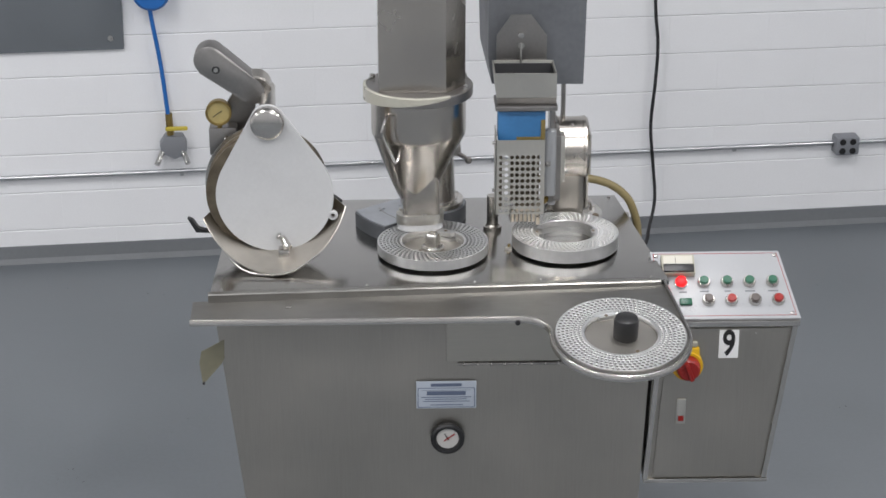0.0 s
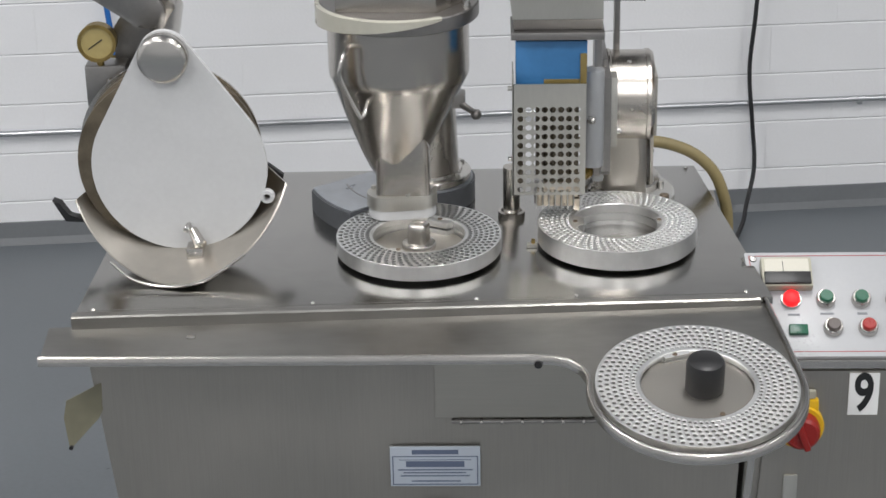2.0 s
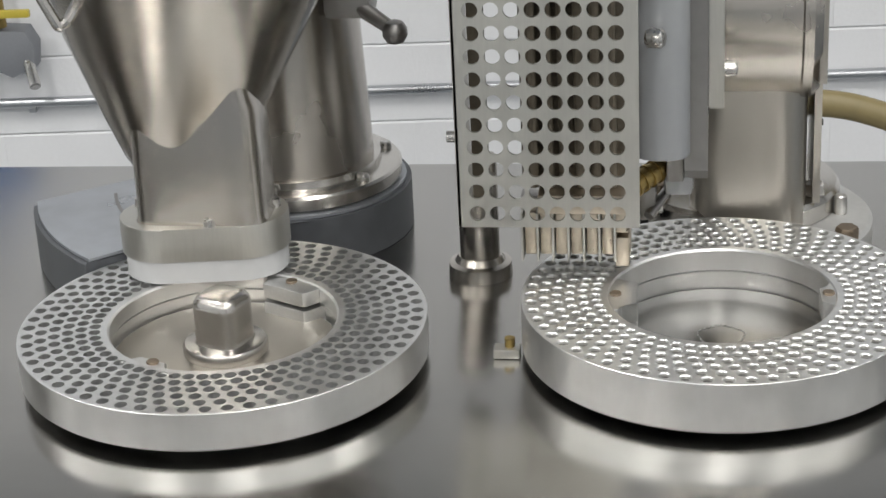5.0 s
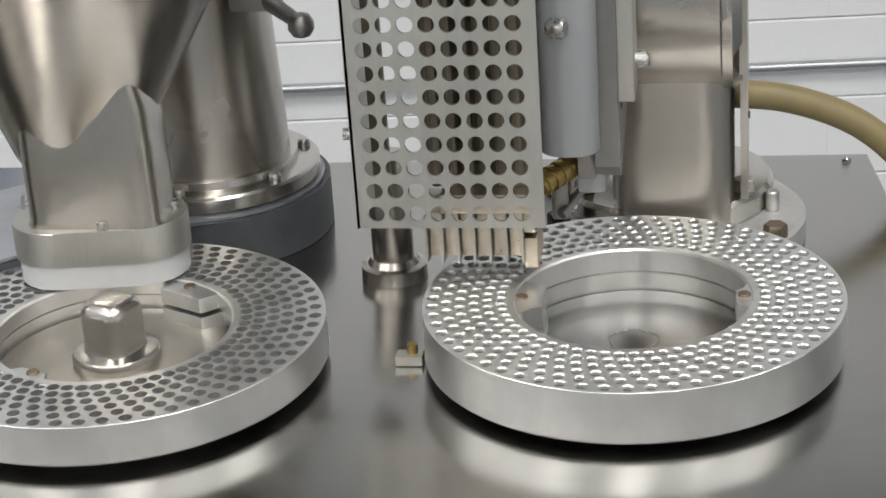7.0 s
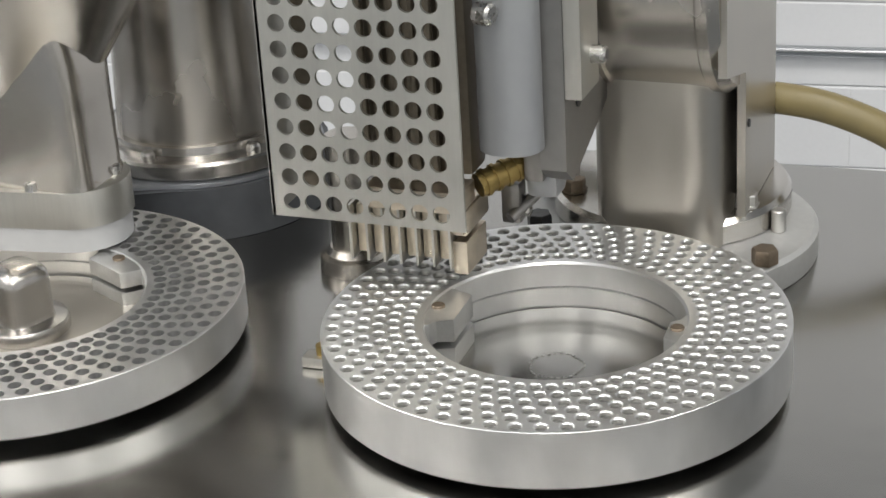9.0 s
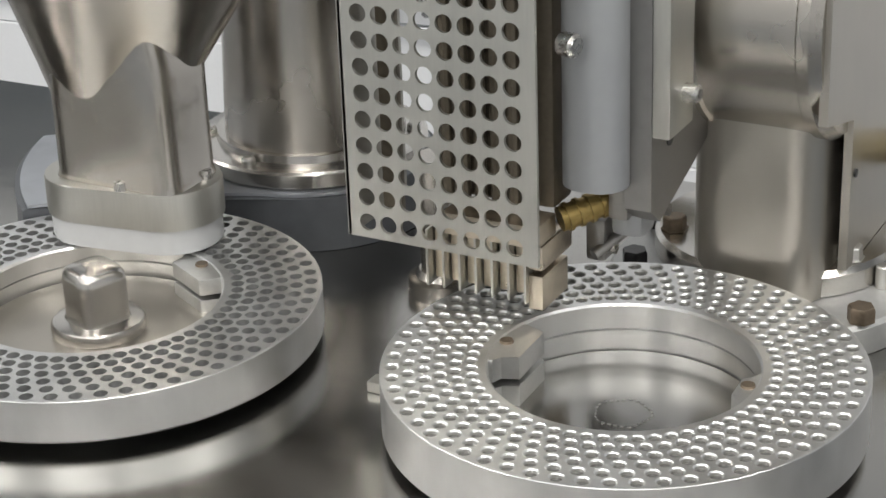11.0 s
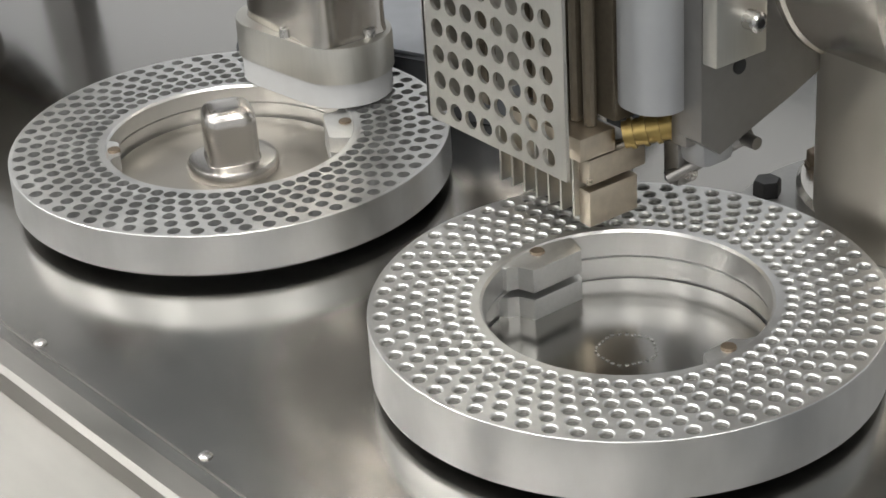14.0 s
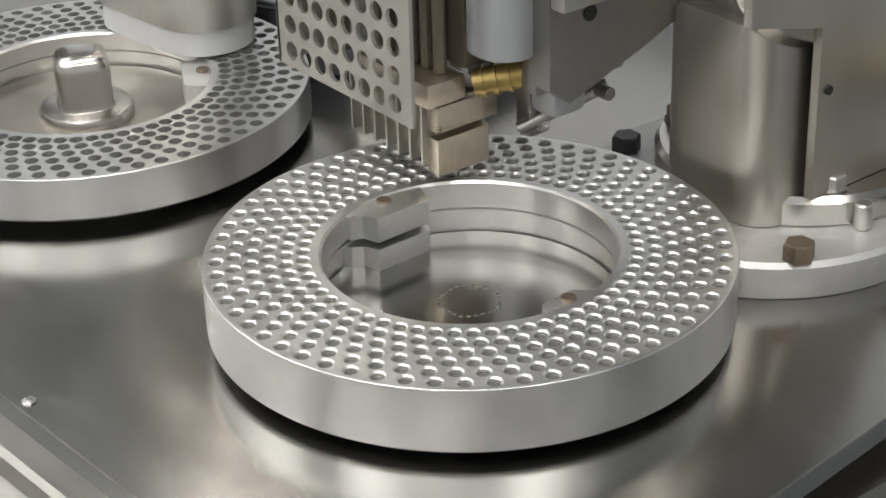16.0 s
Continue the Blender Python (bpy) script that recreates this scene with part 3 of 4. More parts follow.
# round drum over a leaning cone, which runs into a square-cornered nozzle
secs = [oval(0.556, 0.372, 0.034, 0.026, 1.000), oval(0.552, 0.377, 0.049, 0.037, 1.030), oval(0.552, 0.385, 0.065, 0.051, 1.062), oval(0.556, 0.400, 0.096, 0.088, 1.125)]
secs += [oval(*HC, 0.128, 0.124, 1.197), oval(*HC, 0.132, 0.128, 1.206), oval(*HC, 0.133, 0.129, 1.218), oval(*HC, 0.133, 0.129, 1.335)]
part("funnel", loft(bmesh.new(), secs), STEEL_FUN, hop, angle=28)
secs = [rounded(0.567, 0.370, hx, 0.033, 0.007, z, 72) for z, hx in ((0.9812, 0.0535), (0.986, 0.0515), (1.04, 0.051), (1.075, 0.051), (1.098, 0.044))]
part("nozzle", loft(bmesh.new(), secs), STEEL_FUN, hop, angle=30)
part("flange", lathe(bmesh.new(), [(0.12, 0), (0.150, 0), (0.152, 0.002), (0.152, 0.026), (0.150, 0.028), (0.0, 0.028)], 72, pose(HC[0], HC[1], 1.318)), STEEL_DARK, hop)
cov = bmesh.new()
secs = []
for i in range(41):
    a, f = radians(166 + 138 * i / 40), i / 40
    c, s_, z = math.cos(a), math.sin(a), 1.306 + 0.036 * f ** 1.5
    secs.append([(HC[0] + r * c, HC[1] + r * s_, h) for r, h in ((0.1525, z), (0.1545, z), (0.1545, 1.3465), (0.146, 1.3485), (0.146, 1.3467), (0.1525, 1.3463))])
loft(cov, secs)
part("cover_strip", cov, SHEET_CR, hop, "cream plastic sheet over the flange")
for k in range(8):
    a = radians(22 + 45 * k)
    if not 170 < math.degrees(a) < 320:
        part("flange_bolt", lathe(bmesh.new(), [(0, 0.012), (0.007, 0.012), (0.008, 0.0), (0, 0)], 6, pose(HC[0] + 0.14 * math.cos(a), HC[1] + 0.14 * math.sin(a), 1.346)), BOLT, hop)
sh = bmesh.new()
loft(sh, [[(0.452, 0.330, z), (0.636, 0.318, z), (0.640, 0.322, z), (0.692, 0.40, z), (0.690, 0.47, z), (0.64, 0.50, z), (0.458, 0.50, z), (0.449, 0.49, z)] for z in (1.3465, 1.50, 1.70, 1.95)])
part("filling_shaft", sh, STEEL_HOP, hop)
hd = [(0.478, 0.316, 1.288), (0.469, 0.288, 1.279), (0.462, 0.279, 1.260), (0.462, 0.279, 1.234), (0.491, 0.279, 1.168), (0.496, 0.281, 1.162), (0.503, 0.285, 1.168), (0.512, 0.323, 1.194)]
part("handle", tube_along(bmesh.new(), hd, 0.0042, 10), STEEL, hop)

hop.location += Vector((0.005, 0.006, 0.0))

# swing post behind the hopper, on a cast sector base
sw = thing("swing_post", (0.64, 0.56, BASE), "steel swing post with ring flange on a grey sector base", "post")
SC = (0.607, 0.558)
sector = arc(SC[0], SC[1], 0.100, -82, 100, 22) + arc(0.630, 0.565, 0.256, 196, 231, 10) + [(0.535, 0.423)]
base = part("sector_base", prism(bmesh.new(), sector, TOP + 0.0003, BASE + 0.037, None, 0.003), IRON, sw)
part("sector_plate", prism(bmesh.new(), [((x - 0.54) * 0.975 + 0.54, (y - 0.53) * 0.97 + 0.53) for x, y in sector], BASE + 0.0375, BASE + 0.040), IRON_TOP, sw)
part("scribed_arc", prism(bmesh.new(), arc(0.630, 0.565, 0.186, 196, 226, 14) + arc(0.630, 0.565, 0.183, 226, 196, 14), BASE + 0.0401, BASE + 0.0406), STEEL_DARK, sw)
part("post_flange", lathe(bmesh.new(), [(0, 0), (0.090, 0), (0.092, 0.002), (0.092, 0.012), (0.090, 0.014), (0.075, 0.015), (0.074, 0.021), (0.0, 0.021)], 64, pose(SC[0], SC[1], BASE + 0.0405)), STEEL, sw)
part("post", lathe(bmesh.new(), [(0, 0), (0.068, 0), (0.067, 0.03), (0.063, 0.12), (0.060, 0.17), (0.059, 0.30), (0, 0.30)], 56, pose(SC[0], SC[1], BASE + 0.0605)), STEEL_HOP, sw)
for a in (25, 85, 145, 205, 265, 325):
    part("flange_bolt", lathe(bmesh.new(), [(0, 0.008), (0.004, 0.008), (0.0055, 0.006), (0.0055, 0)], 14, pose(SC[0] + 0.081 * math.cos(radians(a)), SC[1] + 0.081 * math.sin(radians(a)), BASE + 0.0525)), BOLT, sw)
part("clamp", box(bmesh.new(), (0.650, 0.505, 1.098), (0.690, 0.545, 1.128), 0.006), STEEL_DARK, sw)
part("clamp_lever", rod(bmesh.new(), (0.675, 0.515, 1.11), (0.707, 0.497, 1.094), 0.0075, 14, 0.006), STEEL_DARK, sw)
part("lever_ball", lathe(bmesh.new(), [(0, 0.011), (0.007, 0.0085), (0.0105, 0.003), (0.0105, -0.003), (0.007, -0.0085), (0, -0.011)], 18, pose(0.711, 0.495, 1.091)), STEEL_DARK, sw)

# ---- capsule feeder ----
feed = thing("capsule_feeder", (0.78, 0.45, BASE), "steel capsule feeder with perforated guard and small hopper", "feeder")
part("post", rod(bmesh.new(), (0.779, 0.453, TOP), (0.779, 0.453, 0.998), 0.0165, 28), STEEL_HOP, feed)
part("post_flange", lathe(bmesh.new(), [(0, 0.012), (0.018, 0.012), (0.021, 0.007), (0.026, 0.0055), (0.0265, -0.006), (0, -0.006)], 40, pose(0.779, 0.453, BASE + 0.0003)), STEEL_HOP, feed)
GX0, GX1, GZ0, GZ1, GY = 0.780, 0.916, 0.9895, 1.209, 0.324
guard = bmesh.new()
px, pz = 0.01505, 0.0176
x0, z0 = 0.7945 - px / 2, 1.0005 - pz / 2
U, V, N = Vector((1, 0, 0)), Vector((0, 0, 1)), Vector((0, -1, 0))
for i in range(8):
    for j in range(10):
        a, c = x0 + i * px, z0 + j * pz
        P = [Vector((a, GY, c)), Vector((a + px, GY, c)), Vector((a + px, GY, c + pz)), Vector((a, GY, c + pz))]
        holed_cell(guard, P, Vector((a + px / 2, GY, c + pz / 2)), (U, V, N), 0.0060, 0.0025, 16)
x1, z1 = x0 + 8 * px, z0 + 10 * pz
for lo, hi in (((GX0, GZ0), (x0, GZ1)), ((x1, GZ0), (GX1, GZ1)), ((x0, GZ0), (x1, z0)), ((x0, z1), (x1, GZ1))):
    box(guard, (lo[0], GY, lo[1]), (hi[0], GY + 0.0025, hi[1]))
box(guard, (GX0 - 0.0005, GY, GZ0), (GX0 + 0.002, GY + 0.075, GZ1 + 0.02))
part("perforated_guard", guard, STEEL_SHEET, feed, "perforated sheet steel guard")
for z in (1.195, 1.055):
    part("guard_screw", rod(bmesh.new(), (GX0 - 0.009, GY + 0.02, z), (GX0 + 0.001, GY + 0.02, z), 0.0045, 12), BOLT, feed)
part("guard_screw", rod(bmesh.new(), (0.921, 0.349, 1.13), (0.934, 0.345, 1.13), 0.0075, 16, bevel=0.002), BOLT, feed)
part("slide_block", box(bmesh.new(), (0.824, 0.372, 1.009), (0.905, 0.40, 1.205), 0.003), TUBE_DARK, feed)
for k, x in enumerate((0.834, 0.846, 0.858, 0.870, 0.882, 0.894)):
    part("capsule_tube", rod(bmesh.new(), (x, 0.362, 1.008), (x, 0.362, 1.2), 0.0042, 10), TUBE_DARK, feed)
part("blue_magazine", box(bmesh.new(), (0.786, 0.345, 1.2), (0.918, 0.395, 1.285), 0.002), BLUE, feed)
part("amber_strip", box(bmesh.new(), (0.905, 0.340, 1.200), (0.9175, 0.346, 1.262), 0.002), AMBER, feed)
part("amber_strip", box(bmesh.new(), (0.838, 0.3435, 1.202), (0.9045, 0.346, 1.212), 0.001), AMBER, feed)
# comb of the feeding head
for k in range(7):
    part("comb_blade", box(bmesh.new(), (0.8245 + 0.0118 * k, 0.345, 0.9525), (0.8262 + 0.0118 * k, 0.386, 0.992), 0), STEEL_SHEET, feed)
# bronze boxes added in the gaps, standing in for reflections between the blades
for k in range(6):
    part("comb_reflection", box(bmesh.new(), (0.8268 + 0.0118 * k, 0.353, 0.955), (0.8357 + 0.0118 * k, 0.375, 0.990), 0.0015), COMB, feed)
part("comb_rail", box(bmesh.new(), (0.838, 0.343, 0.9925), (0.9065, 0.371, 1.0075), 0.001), COMB, feed)
# dark strip added behind the guard to make its left holes look dark
part("dark_backing_strip", box(bmesh.new(), (0.7875, 0.357, 0.992), (0.800, 0.365, 1.204), 0.001), TUBE_DARK, feed)
part("comb_back", box(bmesh.new(), (0.822, 0.376, 0.951), (0.8985, 0.392, 0.994), 0.001), STEEL_DARK, feed)
part("comb_end", box(bmesh.new(), (0.8965, 0.349, 0.947), (0.907, 0.388, 0.971), 0.0015), COMB, feed)
part("comb_end_top", box(bmesh.new(), (0.8965, 0.349, 0.975), (0.907, 0.395, 0.992), 0.0015), COMB, feed)
part("brass_spring", rod(bmesh.new(), (0.906, 0.378, 1.000), (0.938, 0.412, 1.010), 0.0085, 18), BRASS, feed, "brass adjusting spring")
for k in range(6):
    p = Vector((0.906, 0.378, 1.000)).lerp(Vector((0.938, 0.412, 1.010)), (k + 0.5) / 6)
    q = p + Vector((0.0018, 0.0019, 0.0006))
    part("coil", rod(bmesh.new(), p, q, 0.0098, 18), BRASS, feed)
cyl = bmesh.new()
prism(cyl, stadium(0.931, 0.379, 0.003, 0.0185, 0, 12), 1.029, 1.22, None, 0.003)
part("air_cylinder", cyl, GREY_PL, feed, "pale grey air cylinder body")
part("cylinder_foot", box(bmesh.new(), (0.932, 0.398, 0.985), (0.955, 0.424, 1.03), 0.006), GREY_PL, feed)
# arm back to the drive head
b = bmesh.new()
loft(b, [[(x, y, z) for y, z in ((0.385, 1.012), (0.40, 1.000), (0.46, 1.020), (0.50, 1.036), (0.50, 1.20), (0.385, 1.20))] for x in (0.948, 0.966)])
part("arm_plate", b, STEEL_DARK, feed)
part("cover_plate", box(bmesh.new(), (0.966, 0.385, 1.062), (0.978, 0.425, 1.20), 0.0015), STEEL_SHEET, feed)
part("plate_screw", rod(bmesh.new(), (0.976, 0.410, 1.086), (0.988, 0.410, 1.086), 0.0062, 18, bevel=0.0015), BOLT, feed)
part("screw_socket", rod(bmesh.new(), (0.9875, 0.410, 1.086), (0.9883, 0.410, 1.086), 0.0032, 6), BLACK, feed)
part("stop_screw", rod(bmesh.new(), (0.946, 0.440, 0.991), (0.957, 0.440, 0.991), 0.0042, 14), STEEL_DARK, feed)
part("link_bar", rod(bmesh.new(), (0.920, 0.400, 0.968), (0.948, 0.446, 0.993), 0.0042, 12), STEEL_DARK, feed)
part("arm_hole", rod(bmesh.new(), (0.9655, 0.415, 1.052), (0.9668, 0.415, 1.052), 0.005, 16), BLACK, feed)
part("lower_bracket", box(bmesh.new(), (0.912, 0.404, 0.962), (0.926, 0.420, 0.992), 0.003), STEEL_DARK, feed)
part("bracket_screw", rod(bmesh.new(), (0.925, 0.412, 0.970), (0.931, 0.412, 0.970), 0.004, 12), BOLT, feed)
# small hopper above
hb = bmesh.new()
def open_box(bm, lo, hi, lo2, hi2, z0, z1, t):
    """A four-sided bin with walls t thick, open above."""
    o = [[(a[0], a[1], z), (b[0], a[1], z), (b[0], b[1], z), (a[0], b[1], z)] for a, b, z in ((lo, hi, z0), (lo2, hi2, z1))]
    i = [[(a[0] + t, a[1] + t, z), (b[0] - t, a[1] + t, z), (b[0] - t, b[1] - t, z), (a[0] + t, b[1] - t, z)] for a, b, z in ((lo2, hi2, z1), (lo, hi, z0 + t))]
    return loft(bm, o + i)
open_box(hb, (0.780, 0.318), (0.945, 0.43), (0.772, 0.312), (0.944, 0.44), 1.335, 1.405, 0.004)
part("bin", hb, STEEL_SHEET, feed, angle=20)
part("bin_lining", open_box(bmesh.new(), (0.7855, 0.3235), (0.9395, 0.4245), (0.778, 0.318), (0.938, 0.434), 1.342, 1.398, 0.001), BLACK_RUB, feed, angle=20)
b = bmesh.new()
loft(b, [[(0.783, 0.330, 1.312), (0.944, 0.330, 1.312), (0.944, 0.42, 1.312), (0.783, 0.42, 1.312)], [(0.780, 0.3185, 1.3345), (0.945, 0.3185, 1.3345), (0.944, 0.42, 1.3345), (0.783, 0.42, 1.3345)]])
part("bin_collar", b, STEEL_DARK, feed)
part("bin_sill", box(bmesh.new(), (0.777, 0.312, 1.297), (0.948, 0.42, 1.311), 0.002), STEEL_DARK, feed)
part("side_rail", box(bmesh.new(), (0.934, 0.39, 1.0), (0.948, 0.46, 1.345), 0.003), STEEL_DARK, feed)
part("back_plate", prism(bmesh.new(), [(0.785, 1.40), (0.785, 1.475), (0.826, 1.535), (0.88, 1.535), (0.925, 1.475), (0.925, 1.40)], -0.446, -0.441, Matrix(((1, 0, 0, 0), (0, 0, -1, 0), (0, 1, 0, 0), (0, 0, 0, 1)))), STEEL_DARK, feed)
for z in (1.478, 1.447):
    part("plate_bolt", rod(bmesh.new(), (0.853, 0.441, z), (0.853, 0.430, z), 0.009, 6), BOLT, feed)
part("hook", rod(bmesh.new(), (0.852, 0.43, 1.45), (0.852, 0.428, 1.40), 0.003, 10), BOLT, feed)

store = thing("capsule_bin", (0.89, 0.60, 1.31), "large dark grey sheet metal capsule bin behind the feeder", "bin")
b = bmesh.new()
loft(b, [[(0.776, 0.50, 1.318), (1.035, 0.50, 1.315), (1.035, 0.62, 1.315), (0.772, 0.62, 1.318)], [(0.765, 0.50, 1.40), (1.037, 0.50, 1.40), (1.037, 0.68, 1.40), (0.750, 0.68, 1.40)], [(0.767, 0.50, 1.95), (1.045, 0.50, 1.95), (1.045, 0.72, 1.95), (0.735, 0.72, 1.95)]])
part("shell", b, IRON, store)
part("hanger", box(bmesh.new(), (0.9795, 0.54, 1.19), (0.99, 0.58, 1.33), 0.002), STEEL_DARK, store)

# ---- drive column ----
col = thing("drive_column", (1.0, 0.53, BASE), "polished steel drive column with drum head on a bolted base", "column")
CC = (0.997, 0.535)
FC = (0.994, 0.568)
part("base_disc", lathe(bmesh.new(), [(0, -0.006), (0.110, -0.006), (0.111, -0.004), (0.111, 0.014), (0.108, 0.017), (0.0, 0.017)], 80, pose(CC[0], CC[1], BASE + 0.0003)), ALU_CAST, col, "cast aluminium base disc")
part("flange", lathe(bmesh.new(), [(0, 0), (0.088, 0), (0.088, 0.014), (0.085, 0.018), (0, 0.018)], 72, pose(FC[0], FC[1], BASE + 0.018)), STEEL, col)
for a, r, mt in ((-31, 0.075, BOLT), (211, 0.075, BOLT_RUST), (60, 0.074, BOLT), (120, 0.074, BOLT)):
    hb = lathe(bmesh.new(), [(0, 0.010), (0.0075, 0.010), (0.0085, 0.009), (0.0085, 0.0015), (0.010, 0.0015), (0.010, 0), (0, 0)], 6, pose(FC[0] + r * math.cos(radians(a)), FC[1] + r * math.sin(radians(a)), BASE + 0.0365, 0, 0, a))
    part("hex_bolt", hb, mt, col)
for x, y, mt in ((1.083, 0.476, BOLT_RUST), (0.911, 0.501, BLACK), (0.902, 0.570, BLACK)):
    part("base_bolt", lathe(bmesh.new(), [(0, 0.011), (0.0085, 0.011), (0.0095, 0.009), (0.0095, 0), (0, 0)], 6, pose(x, y, BASE + 0.0178)), mt, col)
part("dowel", rod(bmesh.new(), (1.081, 0.533, BASE + 0.017), (1.081, 0.533, BASE + 0.034), 0.0055, 14, bevel=0.001), BOLT, col)
# pillar: round front, flat side cover
pil = arc(0.983, 0.508, 0.028, 180, 270, 10) + arc(1.024, 0.505, 0.025, 270, 345, 8) + [(1.0505, 0.512), (1.0505, 0.60), (0.955, 0.60)]
part("pillar", prism(bmesh.new(), pil, BASE + 0.0178, 1.075), STEEL_PIL, col)
part("side_cover", prism(bmesh.new(), [(0.508, 0.9365), (0.508, 1.045), (0.45, 1.06), (0.45, 1.18), (0.61, 1.18), (0.61, 0.9365)], 1.056, 1.062, Matrix(((0, 0, 1, 0), (1, 0, 0, 0), (0, 1, 0, 0), (0, 0, 0, 1)))), STEEL_PIL, col)
part("cover_pin", rod(bmesh.new(), (1.061, 0.516, 1.005), (1.0635, 0.516, 1.005), 0.003, 12), BLACK, col)
drum = bmesh.new()
rodm = Matrix.Translation((0.968, 0.527, 1.118)) @ pose(0, 0, 0, 0, 90, 0)
lathe(drum, [(0, 0), (0.088, 0), (0.090, 0.002), (0.090, 0.006), (0.088, 0.008), (0.088, 0.074), (0.090, 0.0755), (0.090, 0.083), (0.084, 0.090), (0, 0.0905)], 72, rodm)
part("drum", drum, STEEL_HOP, col, "polished drum head")
part("drum_screw", lathe(bmesh.new(), [(0, 0.004), (0.004, 0.003), (0.005, 0)], 12, pose(1.010, 0.490, 1.1965)), BOLT, col)
part("drum_plate", box(bmesh.new(), (0.9565, 0.452, 1.045), (0.9675, 0.60, 1.215), 0.004), STEEL_DARK, col)
part("shaft", rod(bmesh.new(), (0.9685, 0.467, 1.075), (0.980, 0.467, 1.075), 0.0075, 14), BOLT, col)

col.location.x -= 0.004
hose = thing("rubber_hose", (1.10, 0.62, 1.0), "olive brown rubber hose looping down behind the table", "hose")
part("tube", tube_along(bmesh.new(), [(0.87, 0.64, 0.972), (0.97, 0.632, 0.983), (1.05, 0.63, 0.983), (1.10, 0.63, 0.976), (1.15, 0.63, 0.955), (1.19, 0.63, 0.918), (1.212, 0.63, 0.87), (1.224, 0.63, 0.81), (1.224, 0.62, 0.70), (1.215, 0.60, 0.58)], 0.012, 16), HOSE, hose)

# ---- ejecting wheel with white guard plate ----
ej = thing("ejector_unit", (0.165, 0.27, TOP), "capsule ejecting wheel with white drop shaped guard and pan", "ejector")
XZ = Matrix(((1, 0, 0, 0), (0, 0, -1, 0), (0, 1, 0, 0), (0, 0, 0, 1)))
WC, WR, KC, KR = (0.169, 1.087), 0.161, (0.156, 1.301), 0.047
d = math.hypot(WC[0] - KC[0], WC[1] - KC[1])
phi = math.degrees(math.atan2(KC[1] - WC[1], KC[0] - WC[0]))
be = math.degrees(math.acos((WR - KR) / d))
drop = arc(*KC, KR, phi - be, phi + be, 16) + arc(*WC, WR, phi + be, phi - be + 360, 64)
part("guard_plate", prism(bmesh.new(), drop, -0.240, -0.229, XZ, 0.0015), WHITE_PL, ej, "white drop shaped plastic guard plate")
part("cap", lathe(bmesh.new(), [(0, 0.030), (0.036, 0.030), (0.042, 0.027), (0.0455, 0.021), (0.0455, 0.004), (0.043, 0), (0, 0)], 44, pose(0.156, 0.2285, 1.301, 90)), STEEL, ej)
part("shaft", rod(bmesh.new(), (0.156, 0.2405, 1.301), (0.148, 0.40, 1.345), 0.022, 24), STEEL, ej)
part("collar", rod(bmesh.new(), (0.120, 0.345, 1.352), (0.118, 0.40, 1.362), 0.042, 32, bevel=0.004), STEEL_HOP, ej)
hp = arc(-0.004, 1.440, 0.043, 53, 233, 14) + arc(0.112, 1.350, 0.034, 233, 413, 12)
part("arm", prism(bmesh.new(), hp, -0.40, -0.335, XZ, 0.010), STEEL_DARK, ej)
part("arm_bolt", rod(bmesh.new(), (0.014, 0.338, 1.416), (0.014, 0.331, 1.416), 0.011, 20, bevel=0.002), BLACK, ej)
part("arm_bolt_head", rod(bmesh.new(), (0.014, 0.332, 1.416), (0.014, 0.3285, 1.416), 0.006, 14), BOLT, ej)
part("bracket", prism(bmesh.new(), [(0.03, TOP + 0.0003), (0.035, 1.30), (0.085, 1.375), (0.125, 1.375), (0.10, 1.2), (0.10, TOP + 0.0003)], -0.43, -0.405, XZ), STEEL_DARK, ej)
wh = bmesh.new()
lathe(wh, [(0.150, 0), (0.164, 0), (0.166, 0.003), (0.166, 0.012), (0.160, 0.014), (0.160, 0.056), (0.166, 0.058), (0.166, 0.066), (0.150, 0.068), (0.0, 0.068)], 80, pose(0.146, 0.312, 1.090, 90))
part("wheel", wh, MESH_BR, ej, "brown meshed wheel rim")
part("wheel_rim", lathe(bmesh.new(), [(0.160, 0), (0.170, 0), (0.170, 0.006), (0.160, 0.006), (0.160, 0)], 80, pose(0.143, 0.320, 1.093, 90)), STEEL, ej)
pan = bmesh.new()
secs = []
for i in range(41):
    a = radians(206 + (343 - 206) * i / 40)
    c, s = math.cos(a), math.sin(a)
    cx, cz, ro, t = 0.160, 1.112, 0.213, 0.003
    y0 = 0.112 + 0.13 * (abs(i - 20) / 20) ** 1.3
    rr = 0.172
    secs.append([(cx + ro * c, y0, cz + ro * s), (cx + rr * c, 0.30, cz + rr * s), (cx + (rr - t) * c, 0.30, cz + (rr - t) * s), (cx + (ro - t) * c, y0, cz + (ro - t) * s)])
loft(pan, secs)
part("pan", pan, STEEL_PIL, ej, "curved sheet steel catch pan")
part("pan_edge", tube_along(bmesh.new(), [(0.045, 0.145, 0.936), (0.09, 0.118, 0.912), (0.155, 0.105, 0.9045), (0.22, 0.115, 0.912), (0.29, 0.15, 0.947)], 0.0028, 8), STEEL, ej)
part("pan_foot", box(bmesh.new(), (0.11, 0.20, TOP + 0.0003), (0.20, 0.29, 0.920), 0.003), STEEL_DARK, ej)
part("pan_ear", prism(bmesh.new(), [(-0.074, 1.018), (-0.060, 1.013), (-0.044, 0.988), (-0.022, 0.982), (-0.014, 0.975), (-0.052, 0.977)], -0.262, -0.240, XZ, 0.002), BLACK, ej)
part("pan_ear", prism(bmesh.new(), [(0.322, 1.066), (0.352, 1.043), (0.350, 1.035), (0.316, 1.034)], -0.312, -0.300, XZ, 0.001), BLACK, ej)
